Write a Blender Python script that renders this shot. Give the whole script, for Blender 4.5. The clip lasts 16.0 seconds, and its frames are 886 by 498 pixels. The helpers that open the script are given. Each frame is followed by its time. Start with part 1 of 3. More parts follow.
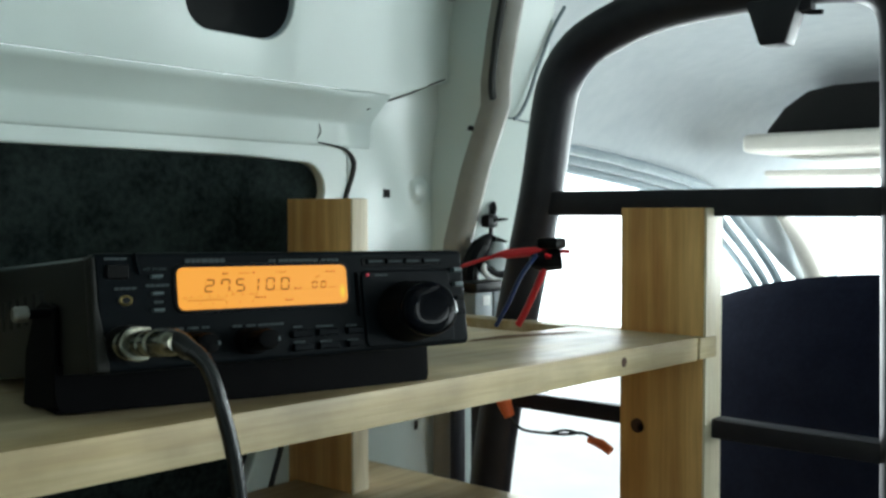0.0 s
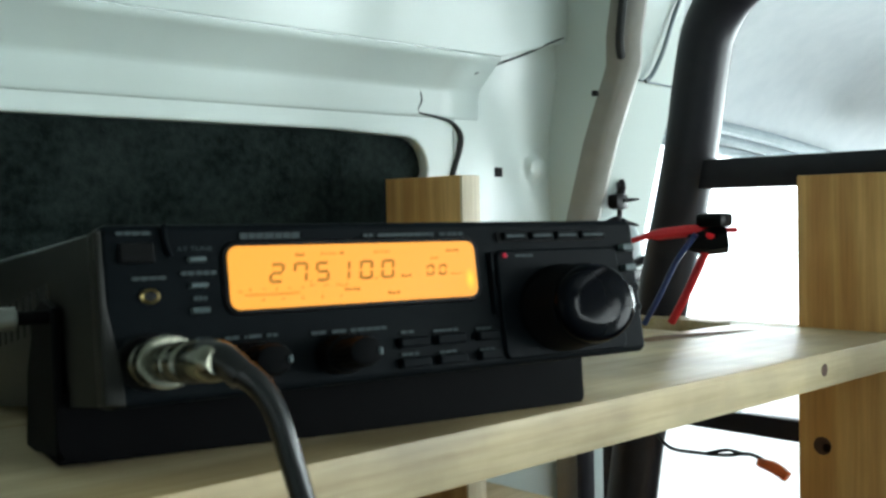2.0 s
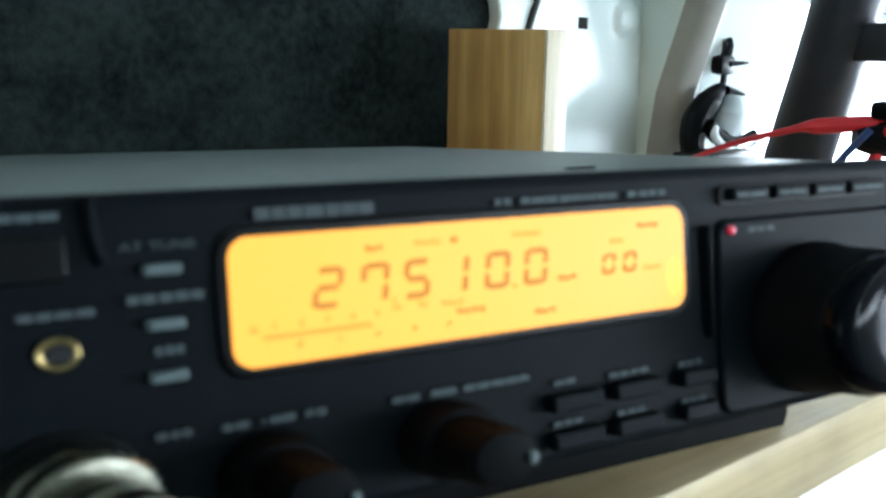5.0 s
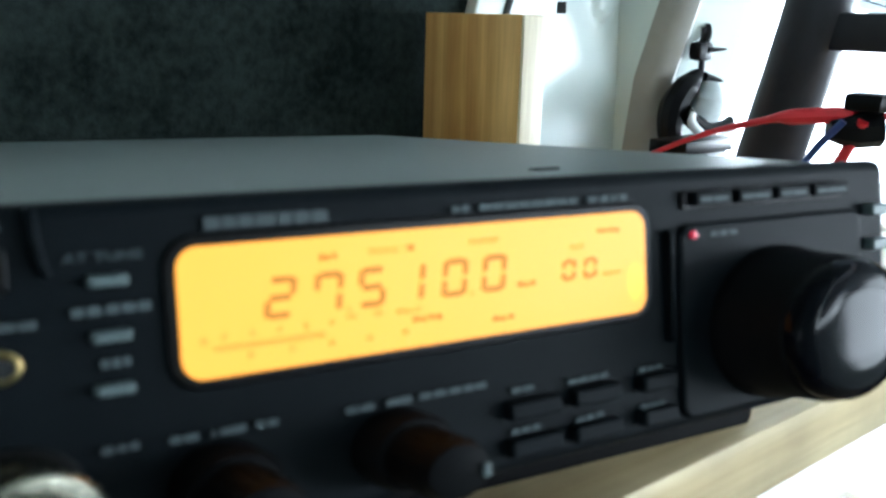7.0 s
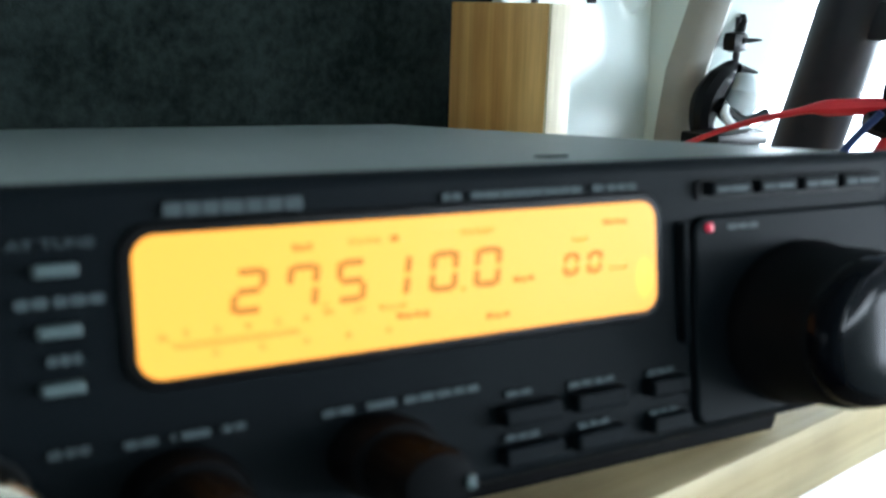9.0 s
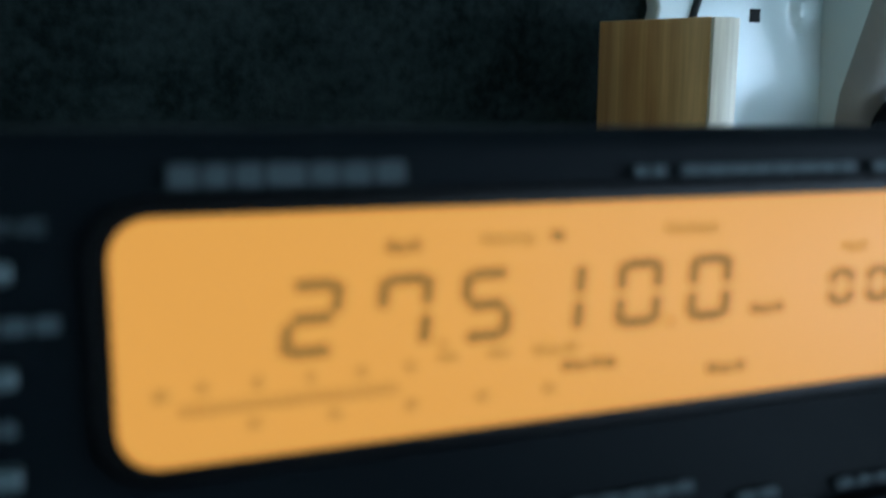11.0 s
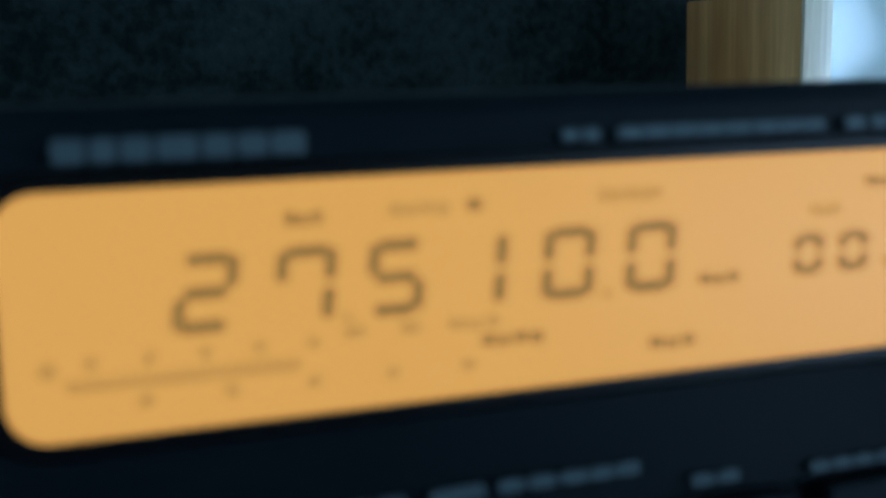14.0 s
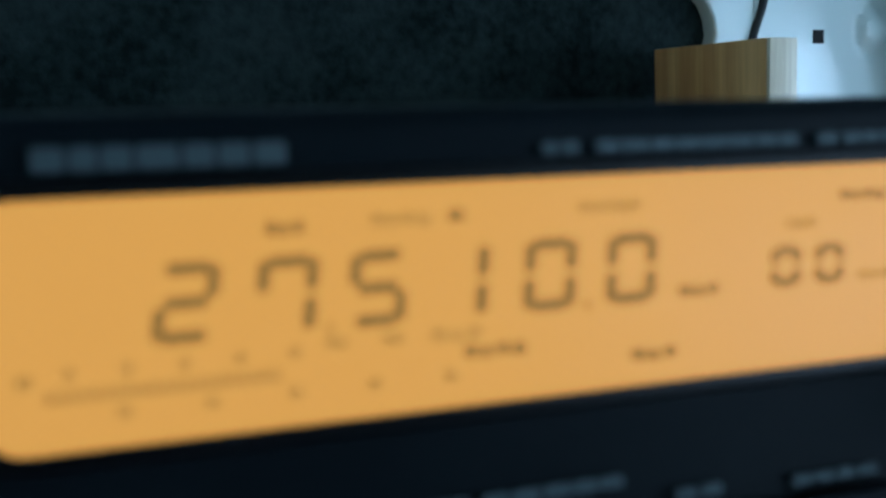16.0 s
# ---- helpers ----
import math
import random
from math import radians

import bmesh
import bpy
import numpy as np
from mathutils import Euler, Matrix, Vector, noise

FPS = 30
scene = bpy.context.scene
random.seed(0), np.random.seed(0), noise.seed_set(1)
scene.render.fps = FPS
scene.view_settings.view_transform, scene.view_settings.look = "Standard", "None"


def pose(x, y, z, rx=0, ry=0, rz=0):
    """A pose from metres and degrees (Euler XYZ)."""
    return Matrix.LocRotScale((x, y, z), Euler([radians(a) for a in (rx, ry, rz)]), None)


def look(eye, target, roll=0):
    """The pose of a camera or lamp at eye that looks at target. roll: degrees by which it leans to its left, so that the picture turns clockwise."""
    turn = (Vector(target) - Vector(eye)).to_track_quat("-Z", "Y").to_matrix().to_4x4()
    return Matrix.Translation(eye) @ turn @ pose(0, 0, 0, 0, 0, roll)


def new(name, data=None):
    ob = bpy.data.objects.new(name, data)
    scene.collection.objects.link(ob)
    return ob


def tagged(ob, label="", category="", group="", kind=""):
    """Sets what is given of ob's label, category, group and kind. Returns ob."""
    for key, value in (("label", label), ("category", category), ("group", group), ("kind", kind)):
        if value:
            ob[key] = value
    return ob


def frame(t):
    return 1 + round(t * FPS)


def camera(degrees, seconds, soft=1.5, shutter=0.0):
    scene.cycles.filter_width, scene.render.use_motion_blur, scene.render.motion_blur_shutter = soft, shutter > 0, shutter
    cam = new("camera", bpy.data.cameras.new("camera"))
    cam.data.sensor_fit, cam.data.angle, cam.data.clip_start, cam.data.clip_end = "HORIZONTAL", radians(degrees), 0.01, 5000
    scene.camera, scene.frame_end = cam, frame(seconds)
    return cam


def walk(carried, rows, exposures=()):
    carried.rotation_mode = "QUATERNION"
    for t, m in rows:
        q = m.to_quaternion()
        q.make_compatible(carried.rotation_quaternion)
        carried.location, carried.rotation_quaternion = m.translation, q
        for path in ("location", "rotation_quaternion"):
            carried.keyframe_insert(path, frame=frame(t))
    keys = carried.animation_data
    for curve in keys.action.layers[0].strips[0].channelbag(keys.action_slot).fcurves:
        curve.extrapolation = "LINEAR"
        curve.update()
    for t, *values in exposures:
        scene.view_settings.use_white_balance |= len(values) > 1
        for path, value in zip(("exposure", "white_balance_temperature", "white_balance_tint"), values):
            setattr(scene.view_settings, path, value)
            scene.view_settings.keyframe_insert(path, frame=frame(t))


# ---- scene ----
# A small van's load space: a pine shelf with a radio on it, seen from the rear, moving in to the radio's display.
# World: X to the van's front, Y to its side wall, Z up, floor at 0; the shelf's top is at 0.70.

# ---- camera and walk ----
cam = camera(49.0, 16.0, soft=2.6)
# the lens stays focused on the wall behind the radio
cam.data.dof.use_dof, cam.data.dof.focus_distance, cam.data.dof.aperture_fstop = True, 0.6, 29.0
PATH = [
    (0.0, -0.2528, -0.3573, 0.8049, 87.79, -0.00, -50.37),
    (0.5, -0.2513, -0.3537, 0.8062, 87.92, -0.01, -47.58),
    (1.0, -0.2289, -0.3399, 0.8033, 87.76, 0.30, -45.48),
    (1.5, -0.2022, -0.3118, 0.7986, 87.57, 0.55, -44.40),
    (2.0, -0.1597, -0.2483, 0.7903, 87.68, 1.36, -44.76),
    (2.5, -0.1312, -0.2004, 0.7890, 86.88, 1.74, -44.38),
    (3.0, -0.1099, -0.1580, 0.8047, 82.13, -1.34, -44.02),
    (3.2, -0.1048, -0.1478, 0.8083, 80.96, -1.68, -43.60),
    (5.5, -0.0753, -0.1267, 0.8073, 77.79, -0.85, -43.00),
    (6.0, -0.0746, -0.1266, 0.8080, 77.45, -0.81, -43.36),
    (6.5, -0.0742, -0.1274, 0.8099, 77.11, -1.19, -43.51),
    (7.0, -0.0734, -0.1275, 0.8114, 76.82, -1.70, -43.70),
    (7.5, -0.0719, -0.1291, 0.8110, 77.11, -1.39, -43.67),
    (8.0, -0.0703, -0.1293, 0.8101, 77.18, -1.42, -43.72),
    (8.5, -0.0680, -0.1278, 0.8097, 76.82, -1.71, -43.53),
    (9.0, -0.0608, -0.1239, 0.8085, 76.43, -1.68, -41.64),
    (9.5, -0.0440, -0.1132, 0.7948, 80.09, 0.96, -37.84),
    (10.0, -0.0378, -0.0983, 0.7951, 78.86, -0.11, -36.38),
    (12.5, -0.0220, -0.0790, 0.7874, 79.62, 1.05, -30.60),
    (13.0, -0.0211, -0.0815, 0.7885, 79.12, 0.99, -30.39),
    (13.5, -0.0159, -0.0873, 0.7902, 78.34, 1.95, -26.85),
    (14.0, -0.0151, -0.0893, 0.7897, 78.92, 2.29, -27.33),
    (14.5, -0.0160, -0.0906, 0.7895, 79.42, 2.38, -28.39),
    (15.0, -0.0179, -0.0883, 0.7889, 79.52, 1.64, -30.44),
    (15.5, -0.0188, -0.0881, 0.7878, 80.40, 1.82, -31.21),
    (16.0, -0.0161, -0.0893, 0.7866, 81.84, 2.40, -29.01),
]
EXPOSURES = [(0.0, -0.35, 6250, 2), (1.0, -0.2, 6250, 2), (2.0, 0.05, 6250, 2), (2.5, 0.05, 6250, 2), (3.0, 0.55, 6000, 5), (5.5, 0.65, 5750, 6), (9.0, 0.65, 5750, 6),
             (9.5, 0.55, 5800, 5), (10.0, 0.0, 5950, 4), (12.2, -0.60, 3500, 0), (13.0, -0.60, 3700, 0), (14.0, -0.52, 4350, 0), (16.0, -0.55, 4550, 0)]
walk(cam, [(t, pose(*p)) for t, *p in PATH], EXPOSURES)

# ---- world, sun, lights ----
world = bpy.data.worlds.new("world")
scene.world = world
world.use_nodes = True
wn = world.node_tree.nodes
sky = wn.new("ShaderNodeTexSky")
sky.sky_type, sky.sun_disc = "NISHITA", False
sky.sun_elevation, sky.sun_rotation = radians(38), radians(125)
world.node_tree.links.new(sky.outputs[0], wn["Background"].inputs[0])
wn["Background"].inputs[1].default_value = 0.15
sun = new("sun", bpy.data.lights.new("sun", "SUN"))
sun.data.energy, sun.data.angle, sun.data.color = 5.0, radians(0.5), (1, 0.95, 0.87)
# the sun stands ahead and to the other side of the side wall
sun.matrix_world = look((3, 3.2, 3.6), (0, 0, 0))


def daylight(name, eye, target, w, h, power):
    """Area lamp for sky light that comes in through an opening; also used for fill."""
    li = new(name, bpy.data.lights.new(name, "AREA"))
    li.data.shape, li.data.size, li.data.size_y, li.data.energy = "RECTANGLE", w, h, power
    li.data.color = (0.93, 0.98, 1.0)
    li.matrix_world = look(eye, target)
    return li


daylight("left_door_light", (1.30, 0.62, 0.72), (1.10, 0, 0.70), 1.0, 0.62, 26)
daylight("windscreen_light", (2.22, -0.35, 0.80), (0.6, -0.2, 0.78), 1.3, 0.5, 40)
daylight("right_door_light", (1.30, -1.16, 0.74), (0.55, 0.0, 0.72), 0.75, 0.62, 18)
daylight("side_window_light", (0.72, -1.21, 0.92), (0.50, 0.1, 0.62), 0.5, 0.26, 8)
# added fill from behind the camera, not placed at the rear opening
daylight("rear_fill_light", (-1.12, -0.45, 0.88), (0.3, 0.0, 0.80), 0.9, 0.36, 0.9)


# ---- materials ----
def mat(name, color, rough=0.6, metal=0.0, color2=None, scale=20.0, bump=0.0, bump_scale=None, emit=0.0, coat=0.0, spec=0.5, stretch=None, detail=4.0):
    m = bpy.data.materials.new(name)
    m.use_nodes = True
    n, l = m.node_tree.nodes, m.node_tree.links
    b = n["Principled BSDF"]
    b.inputs["Base Color"].default_value = (*color, 1)
    b.inputs["Roughness"].default_value = rough
    b.inputs["Metallic"].default_value = metal
    b.inputs["Coat Weight"].default_value = coat
    b.inputs["Specular IOR Level"].default_value = spec
    tc = n.new("ShaderNodeTexCoord")
    mp = n.new("ShaderNodeMapping")
    l.new(tc.outputs["Object"], mp.inputs[0])
    if stretch:
        mp.inputs["Scale"].default_value = stretch
    if color2:
        nz = n.new("ShaderNodeTexNoise")
        nz.inputs["Scale"].default_value, nz.inputs["Detail"].default_value = scale, detail
        l.new(mp.outputs[0], nz.inputs["Vector"])
        nz2 = n.new("ShaderNodeTexNoise")
        nz2.inputs["Scale"].default_value = scale * 0.17
        l.new(mp.outputs[0], nz2.inputs["Vector"])
        ad = n.new("ShaderNodeMath")
        ad.operation = "ADD"
        l.new(nz.outputs[0], ad.inputs[0])
        l.new(nz2.outputs[0], ad.inputs[1])
        rm = n.new("ShaderNodeMapRange")
        rm.inputs["From Min"].default_value, rm.inputs["From Max"].default_value = 0.75, 1.3
        l.new(ad.outputs[0], rm.inputs[0])
        mx = n.new("ShaderNodeMix")
        mx.data_type = "RGBA"
        mx.inputs[6].default_value, mx.inputs[7].default_value = (*color, 1), (*color2, 1)
        l.new(rm.outputs[0], mx.inputs[0])
        l.new(mx.outputs[2], b.inputs["Base Color"])
    if bump:
        nb = n.new("ShaderNodeTexNoise")
        nb.inputs["Scale"].default_value = bump_scale or scale * 3
        l.new(mp.outputs[0], nb.inputs["Vector"])
        bp = n.new("ShaderNodeBump")
        bp.inputs["Strength"].default_value, bp.inputs["Distance"].default_value = bump, 0.001
        l.new(nb.outputs[0], bp.inputs["Height"])
        l.new(bp.outputs[0], b.inputs["Normal"])
    if emit:
        b.inputs["Emission Color"].default_value = (*color, 1)
        b.inputs["Emission Strength"].default_value = emit
    return m


def wood(name, light, dark, axis, worn=0.85):
    """Pine: long grain along one axis of the object, growth bands across."""
    m = bpy.data.materials.new(name)
    m.use_nodes = True
    n, l = m.node_tree.nodes, m.node_tree.links
    b = n["Principled BSDF"]
    tc, mp = n.new("ShaderNodeTexCoord"), n.new("ShaderNodeMapping")
    l.new(tc.outputs["Object"], mp.inputs[0])
    s = [1.0, 1.0, 1.0]
    s[axis] = 0.045
    mp.inputs["Scale"].default_value = s
    wv = n.new("ShaderNodeTexNoise")
    wv.inputs["Scale"].default_value, wv.inputs["Detail"].default_value, wv.inputs["Distortion"].default_value = 52, 3, 0.5
    l.new(mp.outputs[0], wv.inputs["Vector"])
    fine = n.new("ShaderNodeTexNoise")
    fine.inputs["Scale"].default_value, fine.inputs["Detail"].default_value = 420, 5
    l.new(mp.outputs[0], fine.inputs["Vector"])
    r1 = n.new("ShaderNodeValToRGB")
    r1.color_ramp.elements[0].position, r1.color_ramp.elements[1].position = 0.36, 0.66
    r1.color_ramp.elements[0].color, r1.color_ramp.elements[1].color = (*light, 1), (*dark, 1)
    l.new(wv.outputs[0], r1.inputs[0])
    mx = n.new("ShaderNodeMix")
    mx.data_type, mx.blend_type = "RGBA", "MULTIPLY"
    r2 = n.new("ShaderNodeValToRGB")
    r2.color_ramp.elements[0].position, r2.color_ramp.elements[0].color = 0.3, (0.78, 0.74, 0.7, 1)
    r2.color_ramp.elements[1].position = 0.62
    l.new(fine.outputs[0], r2.inputs[0])
    mx.inputs[0].default_value = 0.7
    l.new(r1.outputs[0], mx.inputs[6])
    l.new(r2.outputs[0], mx.inputs[7])
    scuff = n.new("ShaderNodeTexNoise")
    scuff.inputs["Scale"].default_value, scuff.inputs["Detail"].default_value = 9, 6
    l.new(tc.outputs["Object"], scuff.inputs["Vector"])
    r3 = n.new("ShaderNodeValToRGB")
    r3.color_ramp.elements[0].position, r3.color_ramp.elements[0].color = 0.38, (worn, worn * 0.97, worn * 0.95, 1)
    r3.color_ramp.elements[1].position = 0.6
    l.new(scuff.outputs[0], r3.inputs[0])
    mx2 = n.new("ShaderNodeMix")
    mx2.data_type, mx2.blend_type = "RGBA", "MULTIPLY"
    mx2.inputs[0].default_value = 1.0
    l.new(mx.outputs[2], mx2.inputs[6])
    l.new(r3.outputs[0], mx2.inputs[7])
    l.new(mx2.outputs[2], b.inputs["Base Color"])
    b.inputs["Roughness"].default_value = 0.5
    bp = n.new("ShaderNodeBump")
    bp.inputs["Strength"].default_value, bp.inputs["Distance"].default_value = 0.25, 0.0008
    l.new(fine.outputs[0], bp.inputs["Height"])
    l.new(bp.outputs[0], b.inputs["Normal"])
    return m


PAINT = mat("white_van_paint", (0.57, 0.65, 0.62), 0.34, color2=(0.50, 0.56, 0.54), scale=6, bump=0.06, bump_scale=22, coat=0.12)
PAINT_IN = mat("grey_primer", (0.42, 0.43, 0.40), 0.45, color2=(0.36, 0.36, 0.33), scale=9, bump=0.05)
FELT = mat("black_felt", (0.005, 0.0075, 0.0072), 0.95, color2=(0.020, 0.027, 0.0255), scale=160, bump=0.9, bump_scale=500, spec=0.03)
PINE = wood("pine_upright", (0.90, 0.56, 0.21), (0.62, 0.31, 0.085), 2)
PINE_SHELF = wood("pine_shelf", (0.72, 0.61, 0.38), (0.56, 0.43, 0.22), 0, 0.55)
KNOT = mat("knot", (0.10, 0.035, 0.012), 0.6, color2=(0.05, 0.02, 0.01), scale=300)
TUBE = mat("black_tube", (0.012, 0.011, 0.016), 0.42, color2=(0.020, 0.019, 0.025), scale=60, bump=0.15, spec=0.3)
SEAM = mat("dark_sealant", (0.02, 0.022, 0.022), 0.8)
# near-black painted in for the shade inside holes; also the core of a knot
DARK = mat("hole_shade_knot_black", (0.006, 0.006, 0.006), 0.9)
RUBBER = mat("grey_rubber", (0.12, 0.16, 0.18), 0.55, color2=(0.16, 0.2, 0.22), scale=80)
HEADLINER = mat("grey_headliner", (0.42, 0.45, 0.46), 0.9, color2=(0.37, 0.40, 0.42), scale=40, bump=0.3, bump_scale=700)
SEAT = mat("navy_seat_cloth", (0.006, 0.008, 0.020), 0.95, color2=(0.010, 0.013, 0.028), scale=200, bump=0.6, bump_scale=900, spec=0.1)
VISOR = mat("cream_vinyl", (0.52, 0.50, 0.44), 0.6, color2=(0.47, 0.45, 0.4), scale=50)
CASE = mat("dark_grey_case", (0.017, 0.031, 0.034), 0.40, color2=(0.023, 0.038, 0.040), scale=90, bump=0.12, bump_scale=2500)
# pale pine, lightened further to stand in for daylight on the narrow edges
PINE_EDGE_LIT = wood("pale_lit_pine_edge", (0.92, 0.85, 0.66), (0.86, 0.76, 0.54), 2)
# darker tone for the pillar's ridge, standing in for shade on its flank
RIDGE_SHADE = mat("beige_grey_ridge_shade", (0.27, 0.265, 0.24), 0.55, color2=(0.23, 0.225, 0.20), scale=60, bump=0.05, bump_scale=900)
CHEEK = mat("olive_grey_cheek", (0.015, 0.0148, 0.0125), 0.5, color2=(0.011, 0.011, 0.0095), scale=120, bump=0.06, bump_scale=2500, spec=0.25)
CLAMPG = mat("pale_grey_plastic", (0.42, 0.47, 0.48), 0.5, color2=(0.36, 0.41, 0.42), scale=60)
DULL = mat("dull_nickel", (0.30, 0.30, 0.29), 0.4, 1.0, color2=(0.22, 0.22, 0.21), scale=200)
PANEL = mat("black_radio_plastic", (0.0026, 0.0042, 0.0058), 0.5, color2=(0.0038, 0.0055, 0.0072), scale=150, bump=0.06, bump_scale=2500, spec=0.05)
BEZEL = mat("black_bezel", (0.0015, 0.0015, 0.002), 0.35, spec=0.12)
KNOBM = mat("knob_rubber", (0.0024, 0.0027, 0.0033), 0.55, color2=(0.0034, 0.0037, 0.0043), scale=300, spec=0.035)
KNOBF = mat("knob_gloss", (0.0012, 0.0016, 0.003), 0.10, spec=0.045)
KEYG = mat("grey_key", (0.085, 0.112, 0.116), 0.45, color2=(0.07, 0.094, 0.098), scale=400, spec=0.3)
PRINT = mat("pale_print", (0.056, 0.071, 0.076), 0.6, spec=0.15)
PRINT_DIM = mat("dim_print", (0.046, 0.058, 0.062), 0.6, spec=0.2)
LCD = mat("amber_backlit_display", (0.10, 0.045, 0.008), 0.35, emit=1.15, spec=0.15)
# the lamp behind the display sits at its far end and shows as a brighter spot
ln, ll = LCD.node_tree.nodes, LCD.node_tree.links
lt, lm, lg = ln.new("ShaderNodeTexCoord"), ln.new("ShaderNodeMapping"), ln.new("ShaderNodeTexGradient")
lg.gradient_type = "SPHERICAL"
lm.vector_type = "TEXTURE"
lm.inputs["Location"].default_value, lm.inputs["Scale"].default_value = (0.0808, 0.0, 0.0050), (0.0022, 0.01, 0.004)
lr = ln.new("ShaderNodeMix")
lr.data_type = "RGBA"
lr.inputs[6].default_value, lr.inputs[7].default_value = (1.0, 0.39, 0.050, 1), (1.0, 0.72, 0.06, 1)
ll.new(lt.outputs["Object"], lm.inputs[0])
ll.new(lm.outputs[0], lg.inputs[0])
ll.new(lg.outputs["Fac"], lr.inputs[0])
ll.new(lr.outputs[2], ln["Principled BSDF"].inputs["Emission Color"])
SKYGLOW = mat("daylight_glow", (0.93, 0.97, 1.0), 1.0, emit=2.6, spec=0.0)
SEG = mat("display_segment", (0.44, 0.175, 0.026), 0.5, emit=0.47, spec=0.1)
SEG_MID = mat("display_segment_mid", (0.46, 0.18, 0.025), 0.5, emit=0.55, spec=0.1)
SEG_DIM = mat("display_segment_faint", (0.62, 0.25, 0.035), 0.5, emit=0.66, spec=0.1)
REDLED = mat("red_led", (0.5, 0.02, 0.05), 0.3, emit=0.4)
CHROME = mat("nickel", (0.22, 0.215, 0.175), 0.27, 1.0, color2=(0.15, 0.145, 0.115), scale=260, bump=0.1, bump_scale=900)
BRASS = mat("brass", (0.55, 0.42, 0.18), 0.3, 1.0)
BRACKET = mat("bracket_black", (0.0015, 0.0015, 0.002), 0.6, color2=(0.003, 0.003, 0.0035), scale=90, spec=0.04)
CABLE = mat("black_cable", (0.005, 0.005, 0.006), 0.25, spec=0.4)
RED = mat("red_wire", (0.55, 0.012, 0.02), 0.4)
BLUE = mat("blue_wire", (0.012, 0.03, 0.12), 0.4)
ORANGE = mat("orange_plastic", (0.7, 0.13, 0.03), 0.5)
GREYBOX = mat("grey_plastic", (0.20, 0.24, 0.26), 0.5, color2=(0.16, 0.2, 0.22), scale=60)
WHITEP = mat("white_plastic", (0.7, 0.72, 0.72), 0.4)
FLOOR = mat("ply_floor", (0.13, 0.10, 0.065), 0.7, color2=(0.09, 0.065, 0.04), scale=12)
GROUND = mat("pale_concrete", (0.55, 0.54, 0.50), 0.9, color2=(0.46, 0.45, 0.42), scale=3, bump=0.4, bump_scale=40)


# ---- mesh helpers ----
def link(name, bm, material, parent=None, label="", smooth=True):
    me = bpy.data.meshes.new(name)
    bmesh.ops.recalc_face_normals(bm, faces=bm.faces)
    bm.to_mesh(me)
    bm.free()
    me.materials.append(material)
    if smooth:
        for p in me.polygons:
            p.use_smooth = True
        me.set_sharp_from_angle(angle=radians(35))
    ob = new(name, me)
    if parent:
        ob.parent = parent
    if label:
        tagged(ob, label)
    return ob


def part(name, bm, material, parent, label=""):
    return link(name, bm, material, parent, label)


def thing(name, label, category, m=None, group="", kind=""):
    ob = new(name)
    ob.empty_display_size = 0.02
    if m is not None:
        ob.matrix_world = m
    return tagged(ob, label, category, group, kind)


def box(x0, x1, y0, y1, z0, z1, bev=0.0, seg=2, bm=None):
    bm2 = bmesh.new()
    bmesh.ops.create_cube(bm2, size=1, matrix=Matrix.LocRotScale(((x0 + x1) / 2, (y0 + y1) / 2, (z0 + z1) / 2), None, (x1 - x0, y1 - y0, z1 - z0)))
    if bev:
        bmesh.ops.bevel(bm2, geom=bm2.edges[:], offset=bev, segments=seg, affect="EDGES", profile=0.6)
    return join(bm, bm2) if bm else bm2


def join(bm, other):
    me = bpy.data.meshes.new("tmp")
    other.to_mesh(me)
    other.free()
    bm.from_mesh(me)
    bpy.data.meshes.remove(me)
    return bm


def tube(points, r, n=12, smooth=4, cap=True):
    """A round tube along a smooth line through the points; r may be a list."""
    pts = [Vector(p) for p in points]
    rs = r if isinstance(r, (list, tuple)) else [r] * len(pts)
    line, rad = [], []
    for i in range(len(pts) - 1):
        a, b, c, d = pts[max(i - 1, 0)], pts[i], pts[i + 1], pts[min(i + 2, len(pts) - 1)]
        for k in range(smooth):
            t = k / smooth
            line.append(0.5 * (2 * b + (c - a) * t + (2 * a - 5 * b + 4 * c - d) * t * t + (3 * b - a - 3 * c + d) * t ** 3))
            rad.append(rs[i] + (rs[i + 1] - rs[i]) * t)
    line.append(pts[-1])
    rad.append(rs[-1])
    bm = bmesh.new()
    side = None
    rings = []
    for i, p in enumerate(line):
        d = (line[min(i + 1, len(line) - 1)] - line[max(i - 1, 0)]).normalized()
        if side is None:
            side = d.orthogonal().normalized()
        side = (side - d * side.dot(d)).normalized()
        up = d.cross(side)
        rings.append([bm.verts.new(p + rad[i] * (math.cos(a) * side + math.sin(a) * up)) for a in [2 * math.pi * k / n for k in range(n)]])
    for a, b in zip(rings, rings[1:]):
        for k in range(n):
            bm.faces.new((a[k], a[(k + 1) % n], b[(k + 1) % n], b[k]))
    if cap:
        bm.faces.new(rings[0])
        bm.faces.new(rings[-1])
    return bm


def lathe(profile, n=32, m=None):
    """Turn (radius, y) pairs round the y axis."""
    bm = bmesh.new()
    rings = []
    for r, y in profile:
        rings.append([bm.verts.new((r * math.cos(2 * math.pi * k / n), y, r * math.sin(2 * math.pi * k / n))) for k in range(n)])
    for a, b in zip(rings, rings[1:]):
        for k in range(n):
            bm.faces.new((a[k], a[(k + 1) % n], b[(k + 1) % n], b[k]))
    bm.faces.new(rings[0])
    bm.faces.new(rings[-1])
    if m is not None:
        bmesh.ops.transform(bm, matrix=m, verts=bm.verts)
    return bm


